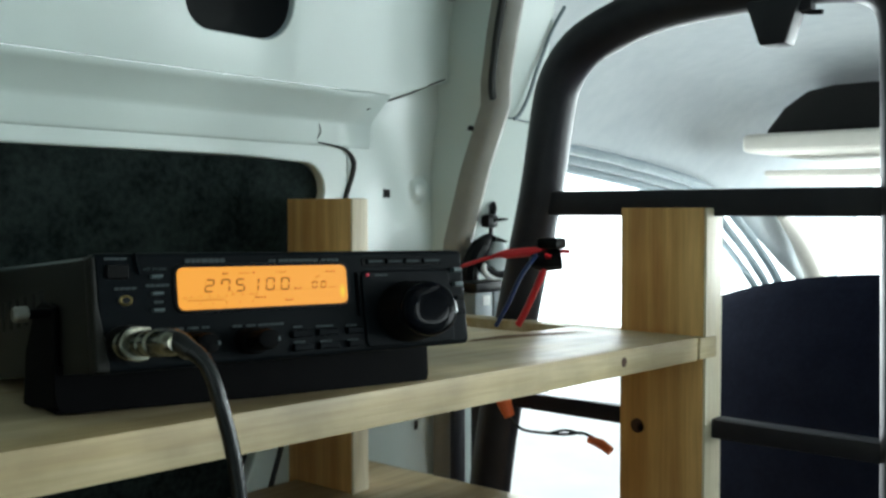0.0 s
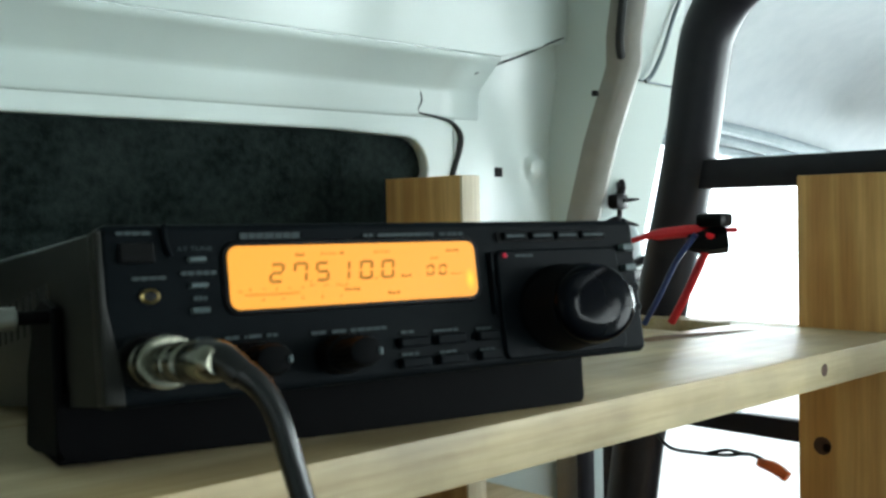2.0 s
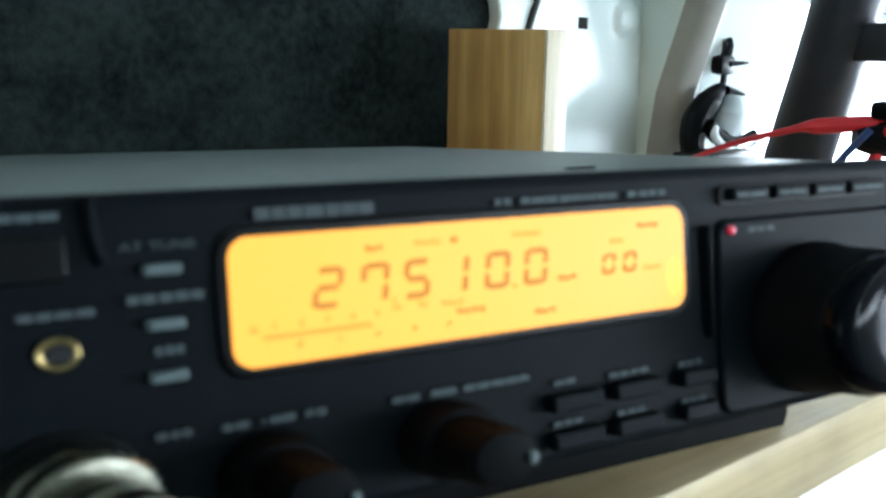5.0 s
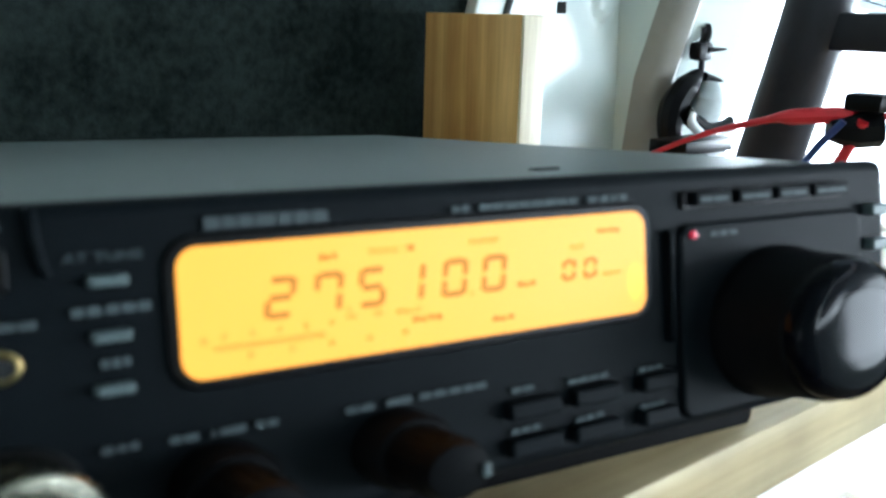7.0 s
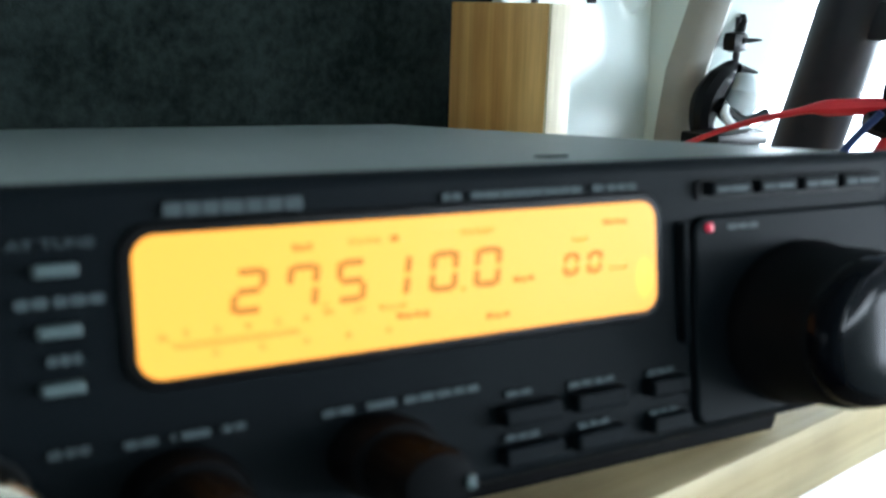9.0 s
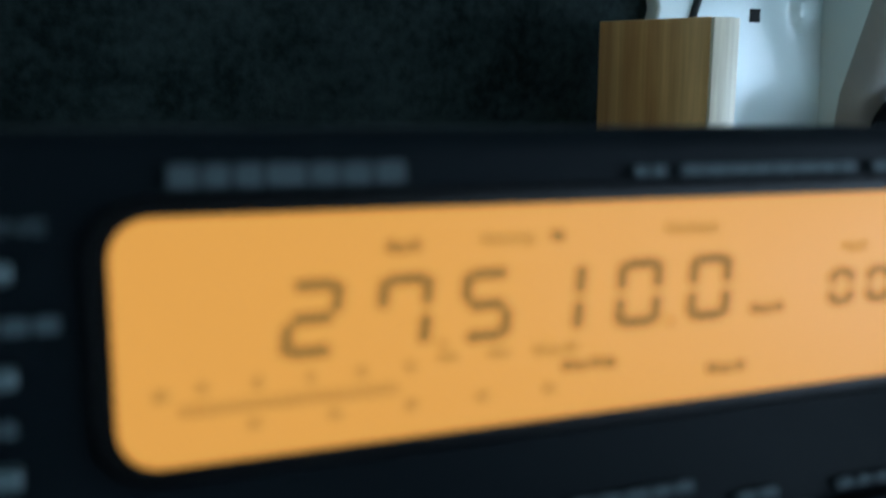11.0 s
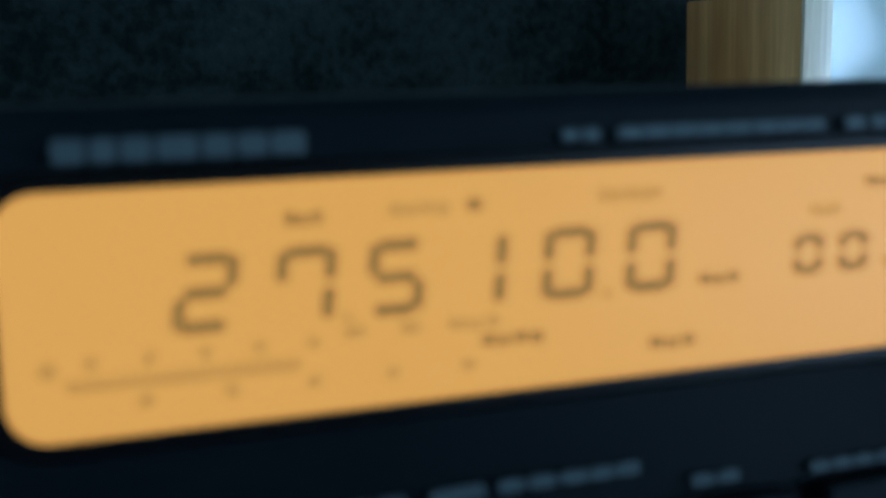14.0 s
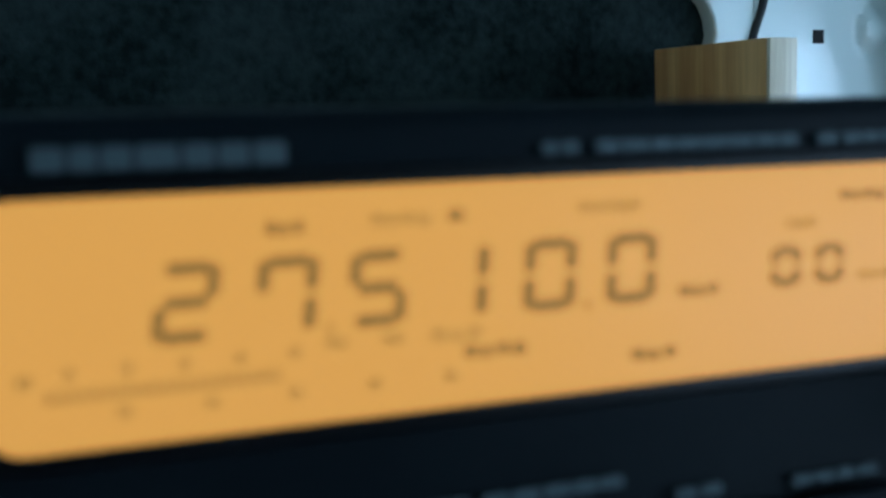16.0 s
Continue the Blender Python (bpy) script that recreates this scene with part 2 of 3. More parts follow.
def rounded(x0, x1, y0, y1, r, n=6):
    out = []
    for cx, cy, a0 in ((x1 - r, y1 - r, 0), (x0 + r, y1 - r, 90), (x0 + r, y0 + r, 180), (x1 - r, y0 + r, 270)):
        for k in range(n + 1):
            a = radians(a0 + 90 * k / n)
            out.append((cx + r * math.cos(a), cy + r * math.sin(a)))
    return out


def plate(outlines, half, bev=0.0, res=2):
    """A flat plate in its own xy plane from outlines (the first outside, others holes), of thickness 2 * half."""
    cu = bpy.data.curves.new("tmp", "CURVE")
    cu.dimensions, cu.fill_mode, cu.extrude, cu.bevel_depth, cu.bevel_resolution = "2D", "BOTH", max(half - bev, 0.0), bev, res
    cu.offset = -bev
    for o in outlines:
        sp = cu.splines.new("POLY")
        sp.points.add(len(o) - 1)
        for p, (x, y) in zip(sp.points, o):
            p.co = (x, y, 0, 1)
        sp.use_cyclic_u = True
    ob = bpy.data.objects.new("tmp", cu)
    scene.collection.objects.link(ob)
    dg = bpy.context.evaluated_depsgraph_get()
    dg.update()
    me = bpy.data.meshes.new_from_object(ob.evaluated_get(dg))
    bm = bmesh.new()
    bm.from_mesh(me)
    bpy.data.objects.remove(ob)
    bpy.data.curves.remove(cu)
    bpy.data.meshes.remove(me)
    return bm


UP = Matrix(((1, 0, 0, 0), (0, 0, -1, 0), (0, 1, 0, 0), (0, 0, 0, 1)))  # plate's (x, y) to (x, z)


def wall_plate(outlines, half, bev, y):
    bm = plate(outlines, half, bev)
    bmesh.ops.transform(bm, matrix=Matrix.Translation((0, y, 0)) @ UP, verts=bm.verts)
    return bm


def sweep(profile, xs, shift=None):
    """Sheet of a (y, z) profile along x."""
    bm = bmesh.new()
    rows = [[bm.verts.new((x, y, z)) for y, z in profile] for x in xs]
    for a, b in zip(rows, rows[1:]):
        for k in range(len(profile) - 1):
            bm.faces.new((a[k], a[k + 1], b[k + 1], b[k]))
    return bm


def thick(ob, t, offset=-1):
    md = ob.modifiers.new("thickness", "SOLIDIFY")
    md.thickness, md.offset = t, offset
    return ob


def sm(a, b, x):
    t = min(max((x - a) / (b - a), 0), 1)
    return t * t * (3 - 2 * t)



# ---- the van ----
ground = link("ground", box(-300, 300, -300, 300, -0.62, -0.42), GROUND)
tagged(ground, "pale sunlit concrete ground outside the van", "ground", kind="structure")
# emissive sheets on three sides, added to whiten the openings and light the inside
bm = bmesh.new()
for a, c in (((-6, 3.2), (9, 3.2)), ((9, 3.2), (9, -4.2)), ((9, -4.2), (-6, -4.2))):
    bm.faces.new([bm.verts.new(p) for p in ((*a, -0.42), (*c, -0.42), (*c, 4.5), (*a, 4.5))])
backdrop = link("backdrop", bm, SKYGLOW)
tagged(backdrop, "glowing white sheets standing in for overexposed daylight outside the van windows", "backdrop", kind="structure")
floor = link("floor", box(-1.15, 2.3, -1.2, 0.45, -0.04, 0.0), FLOOR)
tagged(floor, "brown plywood load floor of the van", "floor", kind="structure")

# side wall: flat panel with a large opening for the felt, ending in the pressed corner section
wall = thing("wall_left", "white painted pressed-steel van side wall with black felt panel", "wall", kind="structure")
felt_hole = [(-0.95, 0.34), (0.19, 0.34), (0.28, 0.42), (0.405, 0.72)]
felt_hole += [(0.436 - 0.026 * (1 - math.cos(a)), 0.826 + 0.028 * math.sin(a)) for a in [radians(d) for d in (0, 20, 40, 60, 80, 92)]]
felt_hole += [(0.33, 0.8575), (-0.95, 0.858)]
part("panel", wall_plate([[(-1.15, 0.0), (0.43, 0.0), (0.43, 0.36), (0.47, 0.72), (0.47, 0.90), (-1.15, 0.90)], felt_hole], 0.006, 0.002, 0.376), PAINT, wall)
part("felt", box(-0.98, 0.46, 0.381, 0.388, 0.30, 0.875), FELT, wall, "black speckled felt lining")

# cant rail above the window: a lip that turns inwards, then the sloping upper panel with a round opening
prof = [(0.371, 0.872), (0.3705, 0.874), (0.3695, 0.876), (0.369, 0.895), (0.366, 0.901), (0.345, 0.921), (0.338, 0.926)]
lip = part("rail", sweep(prof, [-1.15 + 0.05 * k for k in range(34)]), PAINT, wall)
thick(lip, 0.002)
up_a, up_b = Vector((0.338, 0.926)), Vector((0.275, 1.17))
slope = math.atan2(up_b.y - up_a.y, up_b.x - up_a.x)
upper = plate([[(-1.15, 0), (0.50, 0), (0.62, 0.03), (0.62, 0.27), (-1.15, 0.27)], rounded(0.235, 0.352, 0.035, 0.10, 0.03, 8),
               rounded(-0.30, -0.18, 0.035, 0.10, 0.03, 8)], 0.004, 0.0015, 2)
sl = Vector((0, up_b.x - up_a.x, up_b.y - up_a.y)).normalized()
nrm = Vector((1, 0, 0)).cross(sl)
bmesh.ops.transform(upper, matrix=Matrix(((1, 0, 0, 0), (0, sl.y, nrm.y, up_a.x), (0, sl.z, nrm.z, up_a.y), (0, 0, 0, 1))), verts=upper.verts)
bmesh.ops.translate(upper, verts=upper.verts, vec=-0.004 * nrm)
part("upper_panel", upper, PAINT, wall)
# black sheet behind the openings, in place of real shade
part("cavity_shade", box(-1.1, 0.6, 0.372, 0.376, 0.935, 1.17), DARK, wall)

# pressed corner section with a shallow dish, a raised dimple and a soft upper edge
bm = bmesh.new()
NX, NZ = 84, 150
grid = []
for i in range(NX + 1):
    col = []
    for k in range(NZ + 1):
        x, z = 0.468 + 0.148 * i / NX, 0.20 + 0.78 * k / NZ
        dish = sm(0.470, 0.535, x) * (1 - sm(0.545, 0.605, x)) * (1 - sm(0.885, 0.925, z - 0.35 * (x - 0.56) * (x > 0.56)))
        dim = 1 - sm(0.010, 0.017, math.hypot(x - 0.580, (z - 0.829) * 1.2))
        y = 0.369 + 0.0018 * dish - 0.006 * dim - 0.012 * sm(0.92, 0.98, z) * sm(0.5, 0.56, x)
        y -= 0.026 * sm(0.82, 1.0, z) * sm(0.47, 0.64, x)
        col.append(bm.verts.new((x, y, z)))
    grid.append(col)
for i in range(NX):
    for k in range(NZ):
        bm.faces.new((grid[i][k], grid[i + 1][k], grid[i + 1][k + 1], grid[i][k + 1]))
corner = part("corner_section", bm, PAINT, wall, "pressed white steel corner with shallow dish")
thick(corner, 0.002, 1)
# holes are near-black blocks set in the surface, their shade in the colour
part("square_hole_shade", box(0.524, 0.534, 0.3698, 0.380, 0.8200, 0.8290), DARK, wall)
part("square_hole_shade", box(0.574, 0.579, 0.3690, 0.3785, 0.556, 0.566), DARK, wall)
part("small_hole_shade", box(0.5895, 0.5945, 0.3000, 0.3055, 0.8935, 0.8990, 0.0012), DARK, wall)
part("seam", tube([(0.425, 0.368, 0.897), (0.428, 0.3675, 0.886), (0.424, 0.3685, 0.876), (0.442, 0.368, 0.873), (0.464, 0.368, 0.869), (0.4755, 0.368, 0.858),
                   (0.4745, 0.368, 0.845), (0.466, 0.369, 0.822), (0.44, 0.369, 0.75), (0.37, 0.369, 0.56), (0.34, 0.369, 0.48)],
                  [0.0008, 0.001, 0.001, 0.0012, 0.0016, 0.003, 0.003, 0.0028, 0.0028, 0.0028, 0.0028], 8), SEAM, wall, "dark sealed body seam")
part("seam", tube([(0.480, 0.352, 0.911), (0.502, 0.350, 0.920), (0.535, 0.341, 0.932), (0.560, 0.334, 0.943), (0.582, 0.331, 0.951)], [0.0007, 0.0012, 0.0012, 0.0012, 0.0006], 8), SEAM, wall)

# pillar: a rounded ridge and a flat face towards the cab, leaning
pillar = thing("door_pillar", "white painted steel door pillar with shade coloured along its ridge", "pillar", kind="structure")
path = [(0.597, 0.362, 0.10), (0.597, 0.358, 0.55), (0.597, 0.340, 0.73), (0.597, 0.335, 0.771), (0.592, 0.306, 0.853), (0.593, 0.279, 0.922), (0.581, 0.270, 0.946),
        (0.568, 0.252, 0.995), (0.560, 0.232, 1.06), (0.552, 0.20, 1.165)]
bm = bmesh.new()
rings = []
for x, y, z in [(a + 0.008, b - 0.008, c) for a, b, c in path]:
    w = 0.105 - 0.1 * max(0, z - 0.78)
    pr = [(0, 0.130), (0.0, 0.025), (0.003, 0.011), (0.010, 0.003), (0.019, 0.000), (0.027, 0.003), (0.032, 0.009), (0.046, 0.006), (w, 0.000), (w + 0.004, 0.005), (w + 0.004, 0.10)]
    rings.append([bm.verts.new((x + a, y + c, z)) for a, c in pr])
for a, c in zip(rings, rings[1:]):
    for k in (0, 6, 7, 8, 9):
        bm.faces.new((a[k], a[k + 1], c[k + 1], c[k]))
# the ridge is split off so that its shade can be coloured in
rb = bmesh.new()
rings = [[rb.verts.new(v.co) for v in ring[1:7]] for ring in rings]
for a, c in zip(rings, rings[1:]):
    for k in range(5):
        rb.faces.new((a[k], a[k + 1], c[k + 1], c[k]))
for f in rb.faces:
    f.smooth = True
part("pillar_body", bm, PAINT, pillar)
part("ridge_shade_band", rb, RIDGE_SHADE, pillar, "beige grey band along the pillar's ridge, shade put into its colour")
part("trim_seal", tube([(a + 0.008, b - 0.008, c) for a, b, c in [(0.592, 0.286, 0.928), (0.580, 0.279, 0.946), (0.567, 0.262, 0.995), (0.559, 0.242, 1.06)]], 0.004, 8), SEAM, pillar, "black rubber seal")
part("trim_seam", tube([(a + 0.008, b - 0.008, c) for a, b, c in [(0.628, 0.284, 0.908), (0.636, 0.281, 0.915), (0.640, 0.272, 0.935), (0.641, 0.262, 0.962), (0.646, 0.247, 1.002), (0.655, 0.235, 1.03)]], 0.0022, 8), RUBBER, pillar)
part("trim_seam", tube([(a + 0.008, b - 0.008, c) for a, b, c in [(0.622, 0.287, 0.909), (0.675, 0.281, 0.905)]], 0.001, 6), RUBBER, pillar)
part("belt_strip", box(0.596, 0.618, 0.330, 0.336, 0.20, 0.665, 0.002), TUBE, pillar, "dark webbing strip at the pillar foot")

# roof, right wall with cab and load windows, unseen rear door with an added window
roof = link("ceiling", box(-1.15, 0.56, -1.25, 0.28, 1.165, 1.19), PAINT)
tagged(roof, "white painted steel roof skin of the van", "ceiling", kind="structure")
wr = link("wall_right", wall_plate([[(-1.15, 0), (2.3, 0), (2.3, 1.2), (-1.15, 1.2)], rounded(1.10, 1.80, 0.5, 1.05, 0.08), rounded(0.46, 0.98, 0.80, 1.06, 0.06)], 0.012, 0.002, -1.25), PAINT)
tagged(wr, "white van side with cab and load windows", "wall", kind="structure")
bm = plate([[(-1.25, 0), (0.39, 0), (0.39, 1.19), (-1.25, 1.19)], rounded(-1.05, -0.75, 0.80, 1.06, 0.05)], 0.012, 0.002)
bmesh.ops.transform(bm, matrix=Matrix(((0, 0, 1, -1.163), (1, 0, 0, 0), (0, 1, 0, 0), (0, 0, 0, 1))), verts=bm.verts)
rear = link("wall_rear", bm, PAINT)
tagged(rear, "unseen white closed rear door with an added window opening", "wall", kind="structure")

# ---- cab ----
cab = thing("cab_shell", "grey lined cab with overhead shelf and open front door", "cab", kind="structure")
pr = [(-1.22, 0.85), (-1.15, 0.98), (-0.9, 1.05), (-0.3, 1.075), (0.10, 1.07), (0.25, 1.055), (0.34, 1.02), (0.40, 0.97), (0.44, 0.915), (0.452, 0.892)]
xs = [0.53 + 0.06 * k for k in range(30)]
bm = bmesh.new()
rings = []
for x in xs:
    ring = []
    for y, z in pr:
        zz = z - 0.115 * sm(1.25, 2.3, x) - 0.022 * sm(1.0, 1.6, x) * sm(0.3, 0.45, y) - 0.15 * sm(1.45, 2.2, x) * sm(0.36, 0.45, y)
        ring.append(bm.verts.new((x, y, zz)))
    rings.append(ring)
for a, b in zip(rings, rings[1:]):
    for k in range(len(a) - 1):
        bm.faces.new((a[k], a[k + 1], b[k + 1], b[k]))
thick(part("headliner", bm, HEADLINER, cab, "pale grey fabric headliner"), 0.006, 1)
arc = [(0.72, 0.902), (0.9, 0.907), (1.02, 0.904), (1.18, 0.892), (1.39, 0.871), (1.50, 0.855), (1.587, 0.835), (1.68, 0.787), (1.80, 0.722), (1.90, 0.655), (2.0, 0.55), (2.05, 0.40)]
for dy, dz, r in ((0.452, -0.002, 0.010), (0.465, -0.019, 0.009), (0.474, -0.036, 0.008)):
    part("door_seal", tube([(x + dz * (0.2 + 1.4 * sm(1.4, 1.7, x)), dy, z + dz * 0.8) for x, z in arc], r, 10), RUBBER, cab, "grey rubber door seal")
# pale pillar trim between door opening and windscreen
part("screen_pillar", tube([(1.78, 0.40, 0.80), (1.88, 0.40, 0.75), (1.98, 0.40, 0.67), (2.08, 0.40, 0.57), (2.2, 0.40, 0.42)], [0.012, 0.02, 0.025, 0.03, 0.04], 12), VISOR, cab)
# overhead shelf; a solid near-black block stands in for the shade in its pocket
part("overhead_shelf", box(1.36, 1.9, -0.9, 0.315, 0.905, 0.937, 0.012, 3), VISOR, cab, "cream overhead parcel shelf lip")
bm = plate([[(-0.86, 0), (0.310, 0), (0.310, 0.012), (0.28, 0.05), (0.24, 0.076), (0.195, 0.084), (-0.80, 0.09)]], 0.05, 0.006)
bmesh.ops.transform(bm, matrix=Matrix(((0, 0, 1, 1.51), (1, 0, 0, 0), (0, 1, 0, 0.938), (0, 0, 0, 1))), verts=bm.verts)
part("pocket_shade", bm, DARK, cab, "solid near-black block standing in for the shaded pocket above the shelf lip")
part("visor", box(1.50, 1.66, 0.0, 0.33, 0.868, 0.880, 0.005), VISOR, cab, "cream vinyl sun visor")
part("dashboard", box(1.75, 2.3, -1.15, 0.43, 0.30, 0.52, 0.04, 3), TUBE, cab)

seat = thing("front_seat", "dark navy cloth front seat seen from behind", "seat", pose(0.80, 0, 0))
bm = bmesh.new()
bmesh.ops.create_grid(bm, x_segments=28, y_segments=28, size=1)
for v in bm.verts:
    u, w = v.co.x, v.co.y
    y = -0.17 + 0.29 * u
    top = 0.690 - 0.055 * abs(u + 0.0) ** 3
    z = 0.22 + (top - 0.22) * (w + 1) / 2
    x = 0.0 + 0.05 * u * u + 0.05 * max(0, w - 0.75) ** 1 * 2 + 0.10 * (1 + w) / 2 * 0.4 - 0.015 * math.cos(2.5 * w)
    v.co = (x, y, z)
bk = part("backrest", bm, SEAT, seat)
thick(bk, 0.10, -1)
part("backrest_seam", tube([(0.012, 0.10, 0.585), (0.0, 0.0, 0.590), (-0.002, -0.17, 0.594), (0.01, -0.40, 0.59)], 0.0022, 6), GREYBOX, seat)
part("cushion", box(0.02, 0.5, -0.42, 0.08, 0.20, 0.36, 0.05, 3), SEAT, seat)
part("base", box(0.02, 0.45, -0.38, 0.04, 0.0, 0.21, 0.01), TUBE, seat)

# ---- bulkhead frame ----
hoop = thing("bulkhead_frame", "black painted steel tube bulkhead frame behind the seats", "frame")
part("hoop", tube([(0.52, 0.235, 0.0), (0.512, 0.222, 0.40), (0.51, 0.212, 0.55), (0.51, 0.183, 0.70), (0.51, 0.155, 0.82), (0.51, 0.143, 0.89), (0.51, 0.134, 0.925), (0.51, 0.112, 0.952),
                   (0.51, 0.075, 0.969), (0.51, 0.03, 0.980), (0.51, -0.04, 0.985), (0.51, -0.11, 0.984), (0.51, -0.145, 0.975), (0.51, -0.163, 0.95),
                   (0.51, -0.166, 0.90), (0.51, -0.168, 0.80), (0.51, -0.172, 0.5), (0.51, -0.178, 0.0)], 0.0205, 20), TUBE, hoop)
part("crossbar", box(0.500, 0.520, -0.168, 0.155, 0.801, 0.8235, 0.003), TUBE, hoop)
part("crossbar", box(0.500, 0.520, -0.172, 0.20, 0.618, 0.634, 0.003), TUBE, hoop)
hp = box(0.494, 0.515, -0.092, -0.047, 0.934, 0.970, 0.003)
for v in hp.verts:
    f = (0.970 - v.co.z) / 0.036
    v.co.y += f * (-0.012 if v.co.y > -0.067 else 0.012)
part("hook_plate", hp, TUBE, hoop, "black steel hook plate tapering downwards")
part("hook_plate", box(0.498, 0.510, -0.098, -0.082, 0.9585, 0.967, 0.002), TUBE, hoop)
part("hook", tube([(0.505, -0.078, 0.962), (0.507, -0.094, 0.958), (0.507, -0.104, 0.957)], 0.002, 8), TUBE, hoop)

# ---- shelving ----
shelf = thing("pine_shelf", "pale pine shelf board with cracked surface on upright planks", "shelf", pose(0, -0.0205, 0.0172, 0, 1.6, 0))
part("board", box(-0.95, 0.455, 0.0, 0.118, 0.681, 0.700, 0.0015), PINE_SHELF, shelf)
part("board", box(-0.95, 0.385, 0.1185, 0.37, 0.6812, 0.6996, 0.0015), PINE_SHELF, shelf)
part("end_batten", box(0.4552, 0.4865, -0.002, 0.26, 0.682, 0.6995, 0.0015), PINE_SHELF, shelf)
bm = bmesh.new()
vs = [bm.verts.new(p) for p in [(0.285, 0.103, 0.7004), (0.330, 0.0955, 0.7004), (0.372, 0.0900, 0.7004), (0.428, 0.0810, 0.7004), (0.392, 0.0965, 0.7004), (0.345, 0.112, 0.7004), (0.30, 0.1085, 0.7004)]]
bm.faces.new(vs)
part("crack", bm, mat("split_wood", (0.22, 0.12, 0.05), 0.8, color2=(0.15, 0.08, 0.03), scale=200), shelf, "brown split along the board")
part("knot", lathe([(0.0035, -0.0003), (0.0035, 0.0004)], 14, Matrix.Translation((0.335, 0.0, 0.691))), KNOT, shelf)
lower_shelf = thing("lower_shelf", "pale pine lower shelf board between the upright planks", "shelf")
part("board", box(-0.95, 0.485, 0.015, 0.36, 0.522, 0.541, 0.0015), PINE_SHELF, lower_shelf)


def upright(name, x, y0, y1, th, z1):
    up = thing(name, "orange-brown pine plank upright of the shelving", "upright", pose(x, y0, 0), group="shelf uprights")
    part("plank", box(0, th, 0.0024, y1 - y0, 0.0, z1, 0.0012), PINE, up)
    # overlaid strip: the daylight on this edge is put into its colour
    part("lit_edge", box(0.0004, th, 0, 0.0024, 0.0, z1 - 0.0003, 0.0008), PINE_EDGE_LIT, up, "pale edge of the plank with daylight added in its colour")
    return up


back_post = upright("shelf_upright", 0.386, 0.281, 0.3705, 0.0212, 0.8170)
front_post = upright("shelf_upright", 0.487, -0.021, 0.057, 0.031, 0.808)
part("knot", lathe([(0.0062, -0.0004), (0.0062, 0.0006)], 18, pose(0.0, 0.061, 0.6225, 0, 0, 90)), KNOT, front_post, "dark round knot")
part("knot", lathe([(0.003, -0.0004), (0.003, 0.0006)], 14, pose(0.0, 0.058, 0.6215, 0, 0, 90)), DARK, front_post)
upright("shelf_upright", -0.93, 0.288, 0.368, 0.022, 0.8165)
upright("shelf_upright", -0.93, -0.021, 0.057, 0.026, 0.806)

# ---- the radio: x along its front, y into its depth, z up; origin at the display's lower corner ----
RADIO = pose(-0.0130, -0.0165, 0.7642, -9.78, 1.11, -10.92)
radio = thing("radio_transceiver", "compact black transceiver with amber display on pine shelf", "radio", RADIO)
XL, XR, ZB, ZT = -0.0350, 0.1572, -0.0240, 0.0242
FLAT = 0.78  # dials and plugs are a little lower than wide

# case: its top rises a little towards the back
bm = box(XL + 0.001, XR - 0.001, 0.010, 0.222, ZB + 0.001, ZT - 0.0004, 0.003, 3)
for v in bm.verts:
    v.co.z += (0.10 if v.co.z > 0 else 0.02) * (v.co.y - 0.010) * 0.9
part("case", bm, CASE, radio, "dark grey textured metal case")
cheek = box(XL - 0.0006, XL + 0.0012, 0.006, 0.215, ZB + 0.001, ZT - 0.002, 0.0004)
for v in cheek.verts:
    v.co.z += (0.09 if v.co.z > 0 else 0.02) * (v.co.y - 0.006) * 0.9
part("side_cheek", cheek, CHEEK, radio, "olive grey side of the case")
edge = plate([[(XL - 0.0009, ZB + 0.0012), (XL + 0.0046, ZB + 0.0005), (XL + 0.0040, -0.0130), (XL + 0.0026, -0.0060), (XL + 0.0012, 0.0030), (XL + 0.0008, ZT - 0.002), (XL - 0.0009, ZT - 0.002)]], 0.0042, 0.0009)
bmesh.ops.transform(edge, matrix=Matrix.Translation((0, 0.0030, 0.0)) @ UP, verts=edge.verts)
part("front_edge", edge, CHEEK, radio, "olive grey curved front edge")
# slot and vents are near-black blocks, shade by colour only
slot = box(0.0812, 0.0874, 0.0262, 0.0286, 0.0246, 0.0258)
part("top_slot", slot, DARK, radio)
for k in range(9):
    y = 0.06 + 0.012 * k
    part("side_vent", box(XL - 0.0008, XL + 0.003, y, y + 0.005, 0.002, 0.016, 0.0005), DARK, radio)

# front moulding, with a soft rim at the top and the ends
fr = plate([rounded(XL, XR, ZB, ZT, 0.0030)], 0.0075, 0.0022, 4)
bmesh.ops.transform(fr, matrix=Matrix.Translation((0, 0.0076, 0)) @ UP, verts=fr.verts)
panel = part("front_panel", fr, PANEL, radio, "black moulded front panel")


def on(name, outline, y, half, material, bev=0.0003, label="", parent=None):
    """A flat piece on the front panel that stands out to y = -y."""
    b = plate([outline], half, min(bev, half * 0.9))
    bmesh.ops.transform(b, matrix=Matrix.Translation((0, -y + half, 0)) @ UP, verts=b.verts)
    return part(name, b, material, parent or radio, label)


def rect(x0, x1, z0, z1, r=0.0004):
    return rounded(x0, x1, z0, z1, min(r, (x1 - x0) * 0.45, (z1 - z0) * 0.45), 3)


def bars(name, runs, z, h, material, y=0.0007):
    """Print too small to read, as plain bars."""
    for a, b in runs:
        on(name, rect(a, b, z - h / 2, z + h / 2, 0.0003), y, 0.0002, material, 0.00005)


# display: dark bezel, lit amber pane, segments
on("bezel", rounded(-0.0021, 0.0852, -0.0020, 0.0190, 0.0044, 6), 0.0008, 0.0008, BEZEL, 0.0005)
